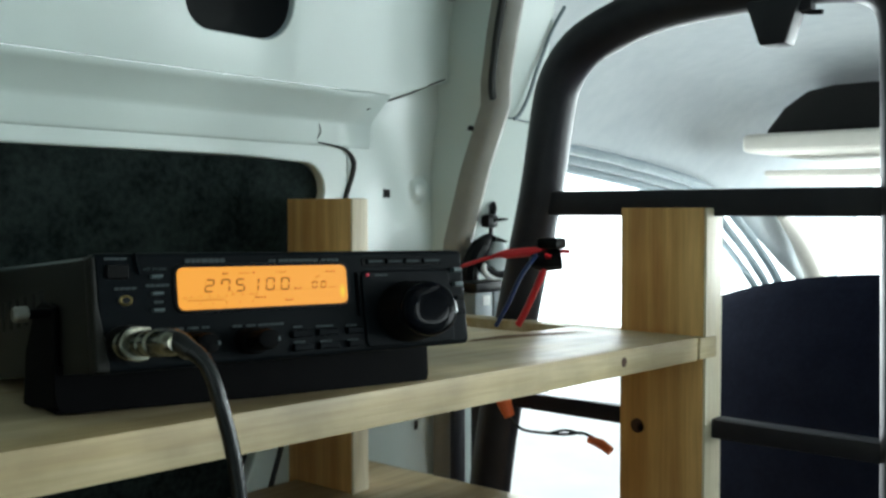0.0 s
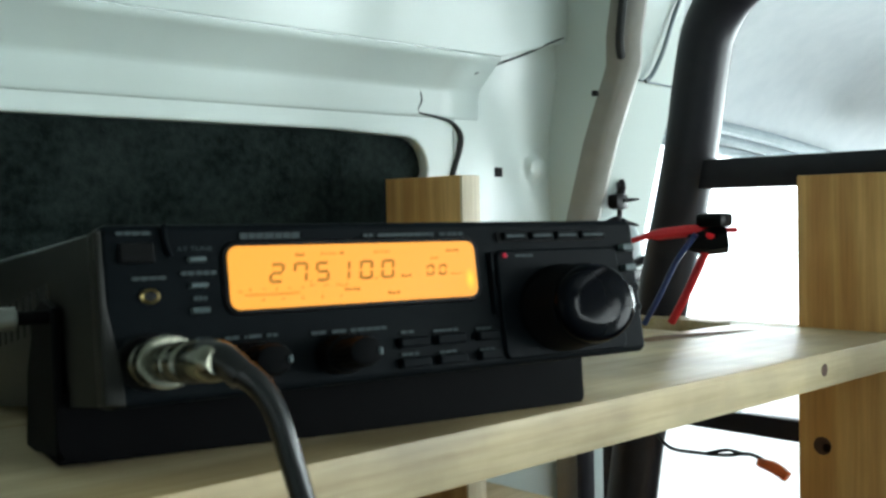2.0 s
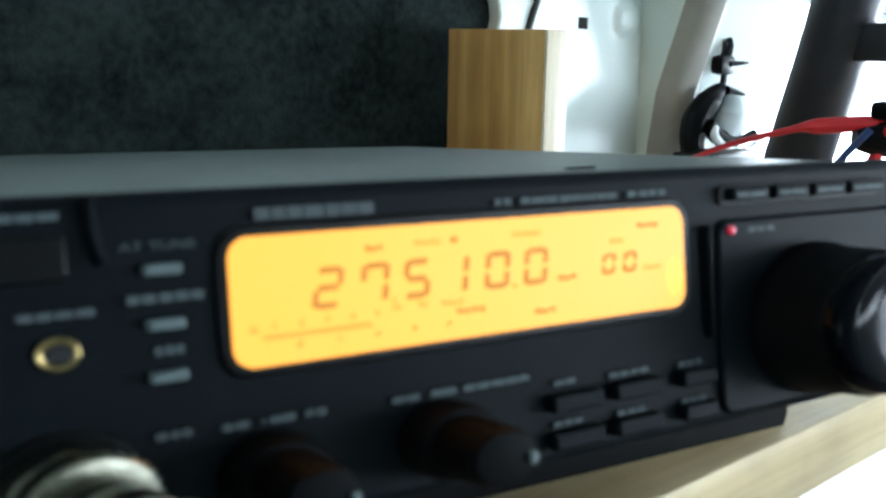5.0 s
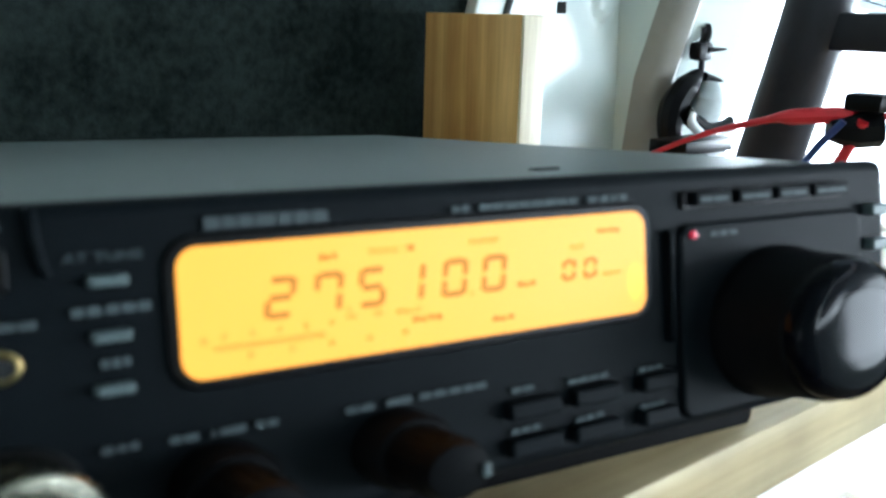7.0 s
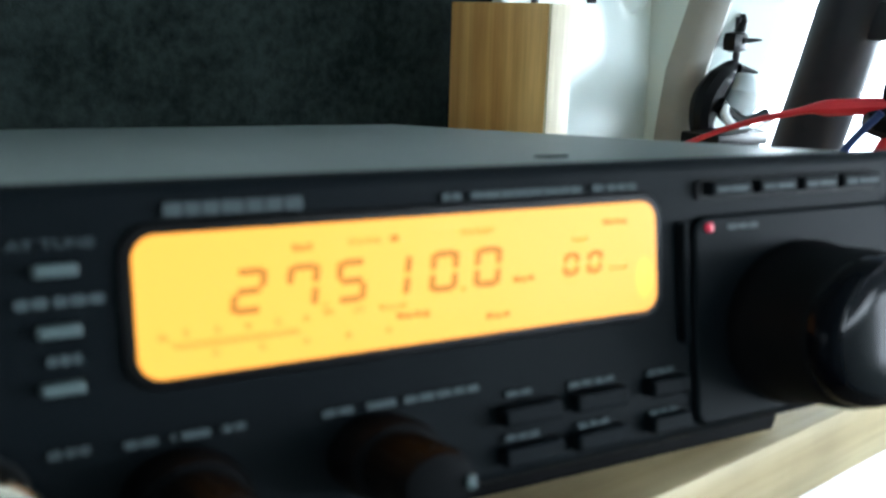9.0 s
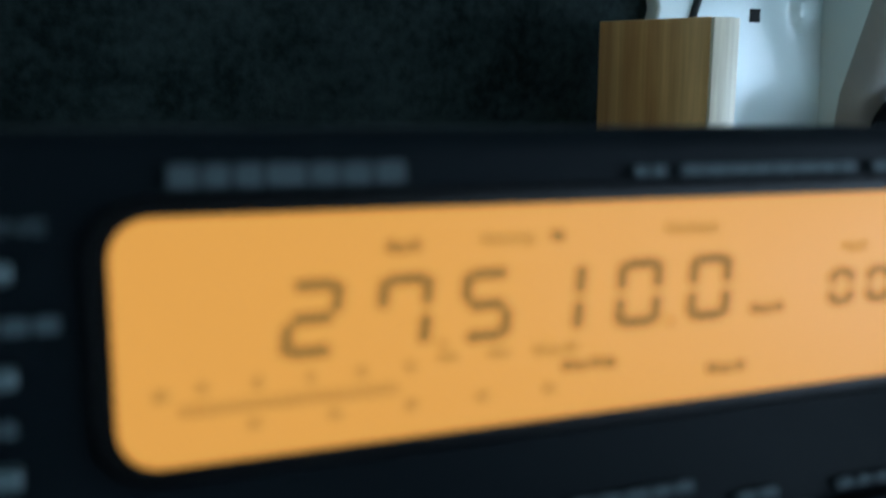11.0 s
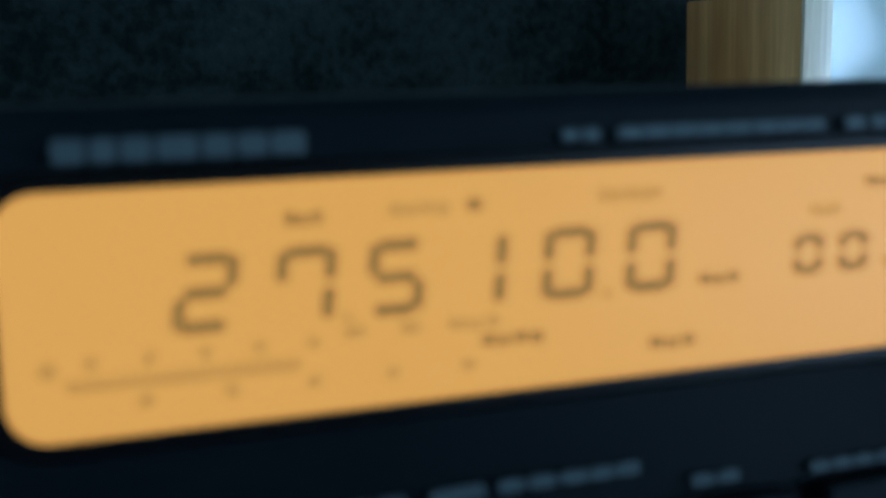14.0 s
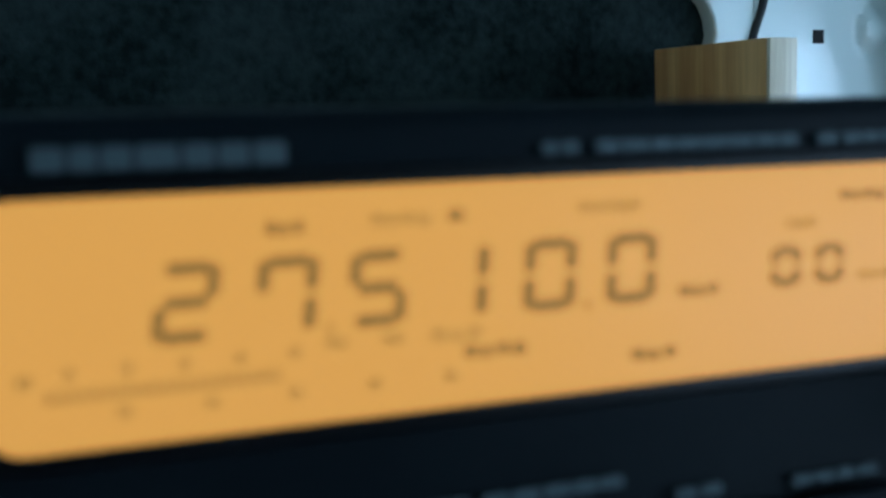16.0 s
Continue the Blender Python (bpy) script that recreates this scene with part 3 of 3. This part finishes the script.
display = on("display", rounded(-0.0005, 0.0835, -0.0005, 0.0174, 0.0030, 8), 0.0012, 0.0005, LCD, 0.0001, "amber backlit liquid crystal display")

SEGS = {"0": "abcdef", "1": "bc", "2": "abged", "5": "afgcd", "7": "fabc"}
LEAN = 0.14


def digit(ch, x, z, w, h, s, material):
    t, g = s, s * 0.30
    spans = {"a": (t * 0.75, w - t * 0.75, h - t, h), "d": (t * 0.75, w - t * 0.75, 0, t), "g": (t * 0.75, w - t * 0.75, h / 2 - t / 2, h / 2 + t / 2),
             "f": (0, t, h / 2 + g, h - t * 0.35), "e": (0, t, t * 0.35, h / 2 - g), "b": (w - t, w, h / 2 + g, h - t * 0.35), "c": (w - t, w, t * 0.35, h / 2 - g)}
    for k in SEGS[ch]:
        a, b, c, d = spans[k]
        on("segment", [(x + px + LEAN * (pz - h / 2), z + pz) for px, pz in rect(a, b, c, d, t * 0.35)], 0.00135, 0.00012, material, 0.00003, parent=display)


for ch, x in zip("275100", (0.0115, 0.0189, 0.0260, 0.0328, 0.0406, 0.0481)):
    digit(ch, x, 0.0064, 0.0047, 0.0060, 0.0010, SEG)
for ch, x in zip("00", (0.0643, 0.0690)):
    digit(ch, x, 0.0066, 0.0031, 0.0037, 0.00085, SEG_MID)


def mark(x0, x1, z, h, material=None):
    on("marker", rect(x0, x1, z - h / 2, z + h / 2, 0.0002), 0.00135, 0.00012, material or SEG_DIM, 0.00003, parent=display)


def legend(x0, x1, z, h, material, n):
    """A word on the display too small to read: n short bars of uneven width."""
    step = (x1 - x0) / n
    for k in range(n):
        mark(x0 + step * k, x0 + step * (k + (0.82, 0.70, 0.76)[k % 3]), z + 0.00008 * (-1) ** k, h * (1.0, 0.85, 0.95)[k % 3], material)


for x0, x1, z, h, m, n in ((0.0200, 0.0231, 0.0144, 0.0011, SEG_MID, 3), (0.0282, 0.0332, 0.0146, 0.0010, SEG_DIM, 4), (0.0345, 0.0361, 0.0146, 0.0010, SEG_MID, 1), (0.0461, 0.0521, 0.0147, 0.0010, SEG_DIM, 5),
                           (0.0664, 0.0696, 0.0122, 0.0009, SEG_DIM, 3), (0.0724, 0.0776, 0.0145, 0.0009, SEG_MID, 4), (0.0549, 0.0590, 0.0070, 0.0010, SEG_MID, 3), (0.0737, 0.0778, 0.0071, 0.0008, SEG_DIM, 3),
                           (0.0498, 0.0544, 0.0020, 0.0010, SEG_MID, 3), (0.0350, 0.0405, 0.0037, 0.0010, SEG_MID, 4), (0.0324, 0.0369, 0.0052, 0.0009, SEG_DIM, 3), (0.0239, 0.0259, 0.0054, 0.0008, SEG_DIM, 1),
                           (0.0284, 0.0304, 0.0053, 0.0008, SEG_DIM, 1), (0.0020, 0.0034, 0.0046, 0.0010, SEG_DIM, 1)):
    legend(x0, x1, z, h, m, n)
# signal meter: fine ticks on a base line, figures above and below
mark(0.0038, 0.0205, 0.0032, 0.0004)
for k in range(21):
    mark(0.0038 + 0.0008 * k, 0.0043 + 0.0008 * k, 0.0036, 0.0008)
for k in range(5):
    mark(0.0051 + 0.0040 * k, 0.0059 + 0.0040 * k, 0.0050, 0.0009)
for k in range(5):
    mark(0.0086 + 0.00615 * k, 0.0096 + 0.00615 * k, 0.0020, 0.0009)
for x in (0.0243, 0.0461):
    part("point", lathe([(0.00036, -0.0015), (0.00036, -0.0010)], 10, Matrix.Translation((x, 0, 0.0066))), SEG_DIM, display)

# maker's mark and type line as bars
bars("maker_mark", ((0.0038, 0.0061), (0.0064, 0.0083), (0.0086, 0.0108), (0.0111, 0.0141), (0.0144, 0.0167), (0.0170, 0.0193), (0.0196, 0.0221)), 0.0203, 0.0018, PRINT_DIM)
bars("type_line", ((0.0434, 0.0448), (0.0452, 0.0467), (0.0484, 0.0506), (0.0508, 0.0534), (0.0536, 0.0560), (0.0562, 0.0586), (0.0588, 0.0612), (0.0614, 0.0640), (0.0642, 0.0664), (0.0666, 0.0688), (0.0710, 0.0732), (0.0738, 0.0758),
                   (0.0761, 0.0778), (0.0782, 0.0801)), 0.0199, 0.0011, PRINT)


def words(name, text, x, z, size, material, parent=None):
    cu = bpy.data.curves.new("tmp", "FONT")
    cu.body, cu.size, cu.align_x, cu.align_y, cu.extrude = text, size, "CENTER", "CENTER", 0.00008
    ob = bpy.data.objects.new("tmp", cu)
    scene.collection.objects.link(ob)
    dg = bpy.context.evaluated_depsgraph_get()
    dg.update()
    me = bpy.data.meshes.new_from_object(ob.evaluated_get(dg))
    b = bmesh.new()
    b.from_mesh(me)
    bpy.data.objects.remove(ob)
    bpy.data.curves.remove(cu)
    bpy.data.meshes.remove(me)
    bmesh.ops.transform(b, matrix=Matrix.Translation((x, -0.0002, z)) @ UP @ Matrix.Diagonal((1.15, 0.8, 1, 1)), verts=b.verts)
    return part(name, b, material, parent or radio)


words("lettering", "AT TUNE", -0.0093, 0.0170, 0.0021, PRINT)
bars("lettering", ((-0.0138, -0.0122), (-0.0119, -0.0101), (-0.0096, -0.0079), (-0.0076, -0.0058), (-0.0055, -0.0038)), 0.0103, 0.0012, PRINT)
bars("lettering", ((-0.0107, -0.0096), (-0.0093, -0.0081), (-0.0078, -0.0069)), 0.0034, 0.0012, PRINT)
for z in (0.0141, 0.0070, 0.0002):
    on("key", rect(-0.0116, -0.0067, z - 0.0008, z + 0.0006, 0.0003), 0.0018, 0.0012, KEYG, 0.0004, "pale grey push key")
bars("lettering", ((-0.0114, -0.0098), (-0.0094, -0.0082), (-0.0079, -0.0066)), -0.0077, 0.0010, PRINT_DIM)

# power button, ridge, phones jack, microphone socket and plug
on("power_button", rect(-0.0298, -0.0208, 0.0135, 0.0190, 0.0008), 0.0014, 0.0010, BEZEL, 0.0003)
bars("lettering", ((-0.0303, -0.0286), (-0.0283, -0.0264), (-0.0261, -0.0240), (-0.0237, -0.0212)), 0.0215, 0.0010, PRINT)
ridge = on("ridge", [(-0.0182, 0.0238), (-0.0182, 0.0200), (-0.0174, 0.0165), (-0.0166, 0.0150), (-0.0158, 0.0152), (-0.0164, 0.0170), (-0.0170, 0.0205), (-0.0171, 0.0238)], 0.0018, 0.0012, PANEL, 0.0004)
bars("lettering", ((-0.0269, -0.0250), (-0.0247, -0.0227), (-0.0224, -0.0203), (-0.0200, -0.0178)), 0.0094, 0.0010, PRINT_DIM)
JACK = Matrix.Translation((-0.0224, 0, 0.0046)) @ Matrix.Diagonal((0.92, 1, FLAT * 0.92, 1))
jack = part("phones_jack", lathe([(0.0016, 0.002), (0.0016, -0.0008), (0.0024, -0.0012), (0.0029, -0.0008), (0.0031, 0.001)], 24, JACK), BRASS, radio, "brass-ringed headphone jack")
part("bore", lathe([(0.0018, 0.0005), (0.0018, -0.0013)], 20, JACK), DARK, jack)
MIC = Matrix.Translation((-0.0228, 0, -0.0126)) @ pose(0, 0, 0, 4, 0, 9) @ Matrix.Diagonal((0.96, 0.80, FLAT * 0.96, 1))
on("mic_recess", [(-0.0228 + 0.0098 * math.cos(a), -0.0127 + 0.0098 * FLAT * math.sin(a)) for a in [2 * math.pi * k / 36 for k in range(36)]], 0.0006, 0.0004, BEZEL)
mic = part("mic_socket", lathe([(0.0088, 0.002), (0.0090, -0.004), (0.0092, -0.0045), (0.0092, -0.0065), (0.0088, -0.0072), (0.0091, -0.0080), (0.0091, -0.0118), (0.0086, -0.0125), (0.0070, -0.0128)], 36, MIC), CHROME, radio, "nickel microphone plug ring")
for k in range(30):
    b = box(-0.0003, 0.0003, -0.0116, -0.0082, 0.0089, 0.0094)
    bmesh.ops.transform(b, matrix=MIC @ Matrix.Rotation(2 * math.pi * k / 30, 4, "Y"), verts=b.verts)
    part("knurl", b, CHROME, mic)
part("plug", lathe([(0.0066, -0.011), (0.0069, -0.015), (0.0070, -0.021), (0.0064, -0.0215), (0.0064, -0.0225), (0.0071, -0.023), (0.0071, -0.028), (0.0062, -0.0287), (0.0066, -0.0295), (0.0065, -0.040), (0.0058, -0.043), (0.0045, -0.045)], 32, MIC), CHROME, mic, "nickel microphone plug body")
part("clamp_screw", lathe([(0.0015, -0.001), (0.0015, 0.001)], 12, MIC @ Matrix.Translation((0.003, -0.034, 0.0062)) @ Matrix.Rotation(radians(90), 4, "X")), BRASS, mic)

# lower row: two double knobs and six keys with small print
bars("lettering", ((-0.0027, -0.0010), (-0.0007, 0.0013), (0.0030, 0.0036), (0.0042, 0.0080), (0.0094, 0.0108), (0.0111, 0.0127)), -0.0080, 0.0010, PRINT)
bars("lettering", ((0.0233, 0.0254), (0.0257, 0.0280), (0.0300, 0.0346), (0.0358, 0.0380), (0.0384, 0.0408), (0.0412, 0.0436), (0.0439, 0.0460), (0.0463, 0.0484)), -0.0084, 0.0010, PRINT)
for kx in (0.0040, 0.0315):
    m = Matrix.Translation((kx, 0, -0.0152)) @ Matrix.Diagonal((1, 1, FLAT, 1))
    knob = part("knob", lathe([(0.0074, 0.001), (0.0074, -0.0055), (0.0068, -0.0066), (0.0055, -0.0070)], 36, m), KNOBM, radio, "black double knob")
    part("inner_knob", lathe([(0.0056, -0.006), (0.0054, -0.0165), (0.0049, -0.0177), (0.0034, -0.0181)], 32, m), KNOBM, knob)
    for k in range(16):
        b = box(-0.0004, 0.0004, -0.0160, -0.0072, 0.0051, 0.0057)
        bmesh.ops.transform(b, matrix=m @ Matrix.Rotation(2 * math.pi * k / 16, 4, "Y"), verts=b.verts)
        part("grip", b, KNOBM, knob)
    part("pointer", box(kx + 0.0034, kx + 0.0046, -0.0188, -0.0172, -0.0164, -0.0146, 0.0003), KEYG, knob)
for j, z in enumerate((-0.0134, -0.0196)):
    for i, (a, b) in enumerate(((0.0520, 0.0626), (0.0656, 0.0760), (0.0814, 0.0898))):
        on("key", rect(a, b, z - 0.0016, z + 0.0014, 0.0005), 0.0024, 0.0015, PANEL, 0.0005)
        c, d = (((0.0533, 0.0583), (0.0652, 0.0747), (0.0815, 0.0878)), ((0.0529, 0.0594), (0.0667, 0.0734), (0.0819, 0.0882)))[j][i]
        n = max(2, round((d - c) / 0.0024))
        w = (d - c) / n
        bars("lettering", [(c + w * k, c + w * (k + 0.84)) for k in range(n)], z + 0.0025 + 0.0006 * (j == 0) - 0.0004 * i, 0.0009, PRINT)

# tuning side: key row, light, dial recess, big knob, keys at the end
on("key_well", rect(0.0935, 0.1414, 0.0168, 0.0204, 0.0010), 0.0006, 0.0004, BEZEL)
for a, b in ((0.0956, 0.1052), (0.1072, 0.1168), (0.1184, 0.1280), (0.1296, 0.1408)):
    on("key", rect(a, b, 0.0174, 0.0200, 0.0004), 0.0024, 0.0014, PANEL, 0.0004)
    bars("lettering", ((a + 0.0008, a + 0.0038), (a + 0.0041, b - 0.0012)), 0.0186, 0.0009, PRINT, 0.0026)
on("dial_plate", rounded(0.0922, 0.1465, -0.0222, 0.0142, 0.003, 5), 0.0012, 0.0010, PANEL, 0.0008)
on("ridge", rect(0.0893, 0.0906, -0.0070, 0.0135, 0.0005), 0.0017, 0.0012, PANEL, 0.0005)
part("indicator", lathe([(0.0008, -0.0008), (0.0008, -0.0018), (0.0005, -0.0021)], 14, Matrix.Translation((0.0955, 0, 0.0122))), REDLED, radio, "small red indicator light")
bars("lettering", ((0.1000, 0.1022), (0.1026, 0.1048), (0.1052, 0.1075)), 0.0120, 0.0010, PRINT_DIM, 0.0014)
m = Matrix.Translation((0.1184, 0, -0.0064)) @ Matrix.Diagonal((1, 1, FLAT, 1))
big = part("tuning_knob", lathe([(0.0190, -0.0005), (0.0191, -0.0030), (0.0187, -0.0042), (0.0181, -0.0050), (0.0175, -0.0152), (0.0172, -0.0158), (0.0167, -0.0161)], 72, m), KNOBM, radio, "large black tuning knob")
part("knob_face", lathe([(0.0168, -0.0158), (0.0168, -0.0172), (0.0163, -0.0187), (0.0151, -0.0197), (0.0134, -0.0202), (0.0085, -0.0205), (0.0018, -0.0206)], 72, m), KNOBF, big, "glossy black knob face")
for z in (0.0138, 0.0064, -0.0008, -0.0078):
    on("key", rect(0.1487, 0.1541, z - 0.0013, z + 0.0011, 0.0004), 0.0026, 0.0016, KEYG if z > 0.005 else PANEL, 0.0004)

# mounting bracket; its foot follows the shelf
bracket = thing("mounting_bracket", "black steel mounting bracket screwed to the shelf", "bracket", RADIO)
BXL, BXR, BZL, BZR = -0.0395, 0.1588, -0.0385, -0.0436
# near-black sheet across the front, filling in the dark space under the radio
front = plate([rounded(BXL, BXR, BZR, -0.0175, 0.006)], 0.001, 0.0004)
for v in front.verts:
    if v.co.y < -0.030:
        v.co.y += (BZL - BZR) * (BXR - v.co.x) / (BXR - BXL)
bmesh.ops.transform(front, matrix=Matrix.Translation((0, 0.040, 0.0)) @ UP, verts=front.verts)
part("front_sheet", front, BRACKET, bracket)
base = box(BXL, BXR, 0.0, 0.045, 0.0, 0.0018, 0.0006)
for v in base.verts:
    v.co.z += (BZL - BZR) * (BXR - v.co.x) / (BXR - BXL)
bmesh.ops.transform(base, matrix=Matrix.Translation((0, 0.040, BZR)) @ Matrix.Rotation(radians(9.5), 4, "X"), verts=base.verts)
part("base_plate", base, BRACKET, bracket)
for x in (BXL + 0.001, BXR - 0.0003):
    sd = plate([[(0.040, -0.0360), (0.083, -0.0345), (0.076, -0.010), (0.060, 0.008), (0.050, 0.010), (0.036, 0.006)]], 0.0011, 0.0004)
    bmesh.ops.transform(sd, matrix=Matrix(((0, 0, 1, x), (1, 0, 0, 0), (0, 1, 0, 0), (0, 0, 0, 1))), verts=sd.verts)
    part("side_arm", sd, BRACKET, bracket)
tm = Matrix.Translation((BXL + 0.001, 0.040, 0.004)) @ Matrix.Rotation(radians(90), 4, "Z")
scr = part("thumb_screw", lathe([(0.0020, 0.0), (0.0020, 0.0100), (0.0012, 0.0102)], 16, tm), BRACKET, bracket)
part("screw_head", lathe([(0.0022, 0.0098), (0.0033, 0.0102), (0.0034, 0.0150), (0.0026, 0.0160), (0.0006, 0.0162)], 20, tm), DULL, scr, "dull nickel knurled head")

# microphone lead: out of the plug, over the shelf's edge and down
lead = thing("microphone_lead", "thick black microphone lead hanging over the shelf edge", "cable")
pl = RADIO @ MIC
p0, p1 = pl @ Vector((0, -0.042, 0)), pl @ Vector((0, -0.05, 0))
part("lead", tube([p0 + Vector((0, 0.004, 0.001)), p0 + Vector((0.002, -0.004, -0.001)), p0 + Vector((0.007, -0.010, -0.008)), p0 + Vector((0.010, -0.014, -0.022)), p0 + Vector((0.014, -0.018, -0.048)),
                   p0 + Vector((0.016, -0.020, -0.085)), p0 + Vector((0.02, -0.02, -0.16)), p0 + Vector((0.04, 0.0, -0.36))],
                  [0.0038, 0.0035, 0.0031, 0.0030, 0.0030, 0.0030, 0.0030, 0.0030], 14, 6), CABLE, lead)

part("strain_relief", tube([p0 + Vector((0, 0.005, 0.001)), p0 + Vector((0.001, -0.001, 0.0005)), p0 + Vector((0.003, -0.006, -0.003))], [0.0046, 0.0043, 0.0038], 14, 3), CABLE, lead)

# ---- small things behind the radio ----
unit = thing("grey_box", "small grey plastic box with black lid under the clamp", "box", pose(0.588, 0.282, 0.0))
part("body", box(-0.032, -0.001, -0.014, 0.014, 0.665, 0.719, 0.003), GREYBOX, unit)
part("body", box(0.000, 0.030, -0.015, 0.014, 0.665, 0.719, 0.003), GREYBOX, unit)
part("lid", box(-0.034, 0.034, -0.017, 0.016, 0.719, 0.7295, 0.002), BEZEL, unit)
part("leg", box(-0.012, 0.012, -0.008, 0.008, 0.0, 0.665, 0.002), TUBE, unit)
part("label_patch", box(-0.020, -0.008, -0.0150, -0.0142, 0.705, 0.715), WHITEP, unit)

clamp = thing("spring_clamp", "black and grey clamp with rod and chrome strip on pillar", "clamp", pose(0.634, 0.308, 0.687))
part("jaw", tube([(-0.014, -0.006, 0.016), (-0.031, -0.002, 0.030), (-0.035, 0.002, 0.046), (-0.026, 0.005, 0.062), (-0.010, 0.005, 0.078), (0.006, 0.004, 0.090)], [0.006, 0.009, 0.010, 0.012, 0.011, 0.004], 10), BEZEL, clamp)
part("jaw", tube([(-0.028, -0.006, 0.060), (-0.014, -0.012, 0.048), (0.006, -0.016, 0.047), (0.024, -0.018, 0.052)], [0.007, 0.006, 0.004, 0.004], 10), BEZEL, clamp)
part("body", tube([(-0.004, -0.004, 0.050), (0.007, -0.004, 0.064), (0.011, -0.002, 0.082)], [0.012, 0.016, 0.008], 12), CLAMPG, clamp, "pale grey plastic clip body")
part("rod", tube([(0.006, 0.003, 0.082), (0.011, 0.006, 0.100), (0.014, 0.008, 0.126)], 0.0028, 8), TUBE, clamp)
part("knob", box(-0.003, 0.018, -0.001, 0.012, 0.099, 0.115, 0.005), BEZEL, clamp)
part("stub", tube([(0.012, 0.006, 0.113), (0.016, 0.006, 0.122), (0.015, 0.006, 0.129)], [0.005, 0.004, 0.002], 8), BEZEL, clamp)
part("pin", tube([(0.008, 0.0, 0.108), (0.027, -0.006, 0.109)], [0.003, 0.0008], 6), BEZEL, clamp)
part("pin", tube([(0.006, 0.0, 0.086), (0.026, -0.006, 0.083)], [0.005, 0.0008], 6), BEZEL, clamp)
part("chrome_strip", tube([(-0.029, -0.015, 0.060), (-0.033, -0.017, 0.052), (-0.024, -0.022, 0.043), (-0.006, -0.026, 0.040), (0.022, -0.026, 0.048)], [0.002, 0.0036, 0.0036, 0.003, 0.002], 10), WHITEP, clamp, "bright chrome strip")
part("foot", box(-0.010, 0.014, -0.01, 0.012, -0.687, 0.020, 0.003), TUBE, clamp)

loom = thing("power_leads", "red and blue power leads with black taped joint", "cable", pose(-0.005, 0.003, 0.009))
part("red_lead", tube([(0.338, 0.230, 0.703), (0.354, 0.185, 0.724), (0.368, 0.140, 0.748), (0.380, 0.106, 0.760), (0.386, 0.096, 0.762), (0.398, 0.078, 0.764), (0.404, 0.070, 0.764), (0.416, 0.058, 0.764)],
                      [0.0011, 0.0012, 0.0014, 0.0018, 0.0040, 0.0040, 0.0018, 0.0018], 10, 6), RED, loom)
part("joint", tube([(0.394, 0.081, 0.757), (0.402, 0.073, 0.757), (0.411, 0.064, 0.759)], [0.005, 0.009, 0.010], 8, 3), BEZEL, loom, "black taped joint")
part("clip", box(0.397, 0.413, 0.058, 0.077, 0.766, 0.775, 0.003), BEZEL, loom)
part("red_lead", tube([(0.398, 0.066, 0.762), (0.402, 0.075, 0.745), (0.404, 0.088, 0.722), (0.405, 0.10, 0.7028)], 0.0028, 10), RED, loom)
part("blue_lead", tube([(0.390, 0.072, 0.762), (0.388, 0.085, 0.745), (0.388, 0.098, 0.722), (0.388, 0.11, 0.7026)], 0.0019, 10), BLUE, loom)

cord = thing("orange_cord", "thin twisted wire with orange insulated ends", "cable")
part("orange_end", tube([(0.482, 0.187, 0.655), (0.484, 0.181, 0.632), (0.486, 0.173, 0.612)], [0.008, 0.008, 0.005], 10), ORANGE, cord)
part("wire", tube([(0.486, 0.173, 0.612), (0.487, 0.160, 0.602), (0.487, 0.138, 0.602), (0.487, 0.113, 0.604), (0.487, 0.094, 0.608), (0.487, 0.078, 0.603)], 0.0014, 8), SEAM, cord)
part("wire", tube([(0.487, 0.128, 0.603), (0.487, 0.112, 0.608), (0.487, 0.096, 0.607)], 0.0012, 8), SEAM, cord)
part("orange_end", tube([(0.484, 0.086, 0.604), (0.484, 0.074, 0.602), (0.484, 0.064, 0.597)], [0.003, 0.0045, 0.004], 10), ORANGE, cord)
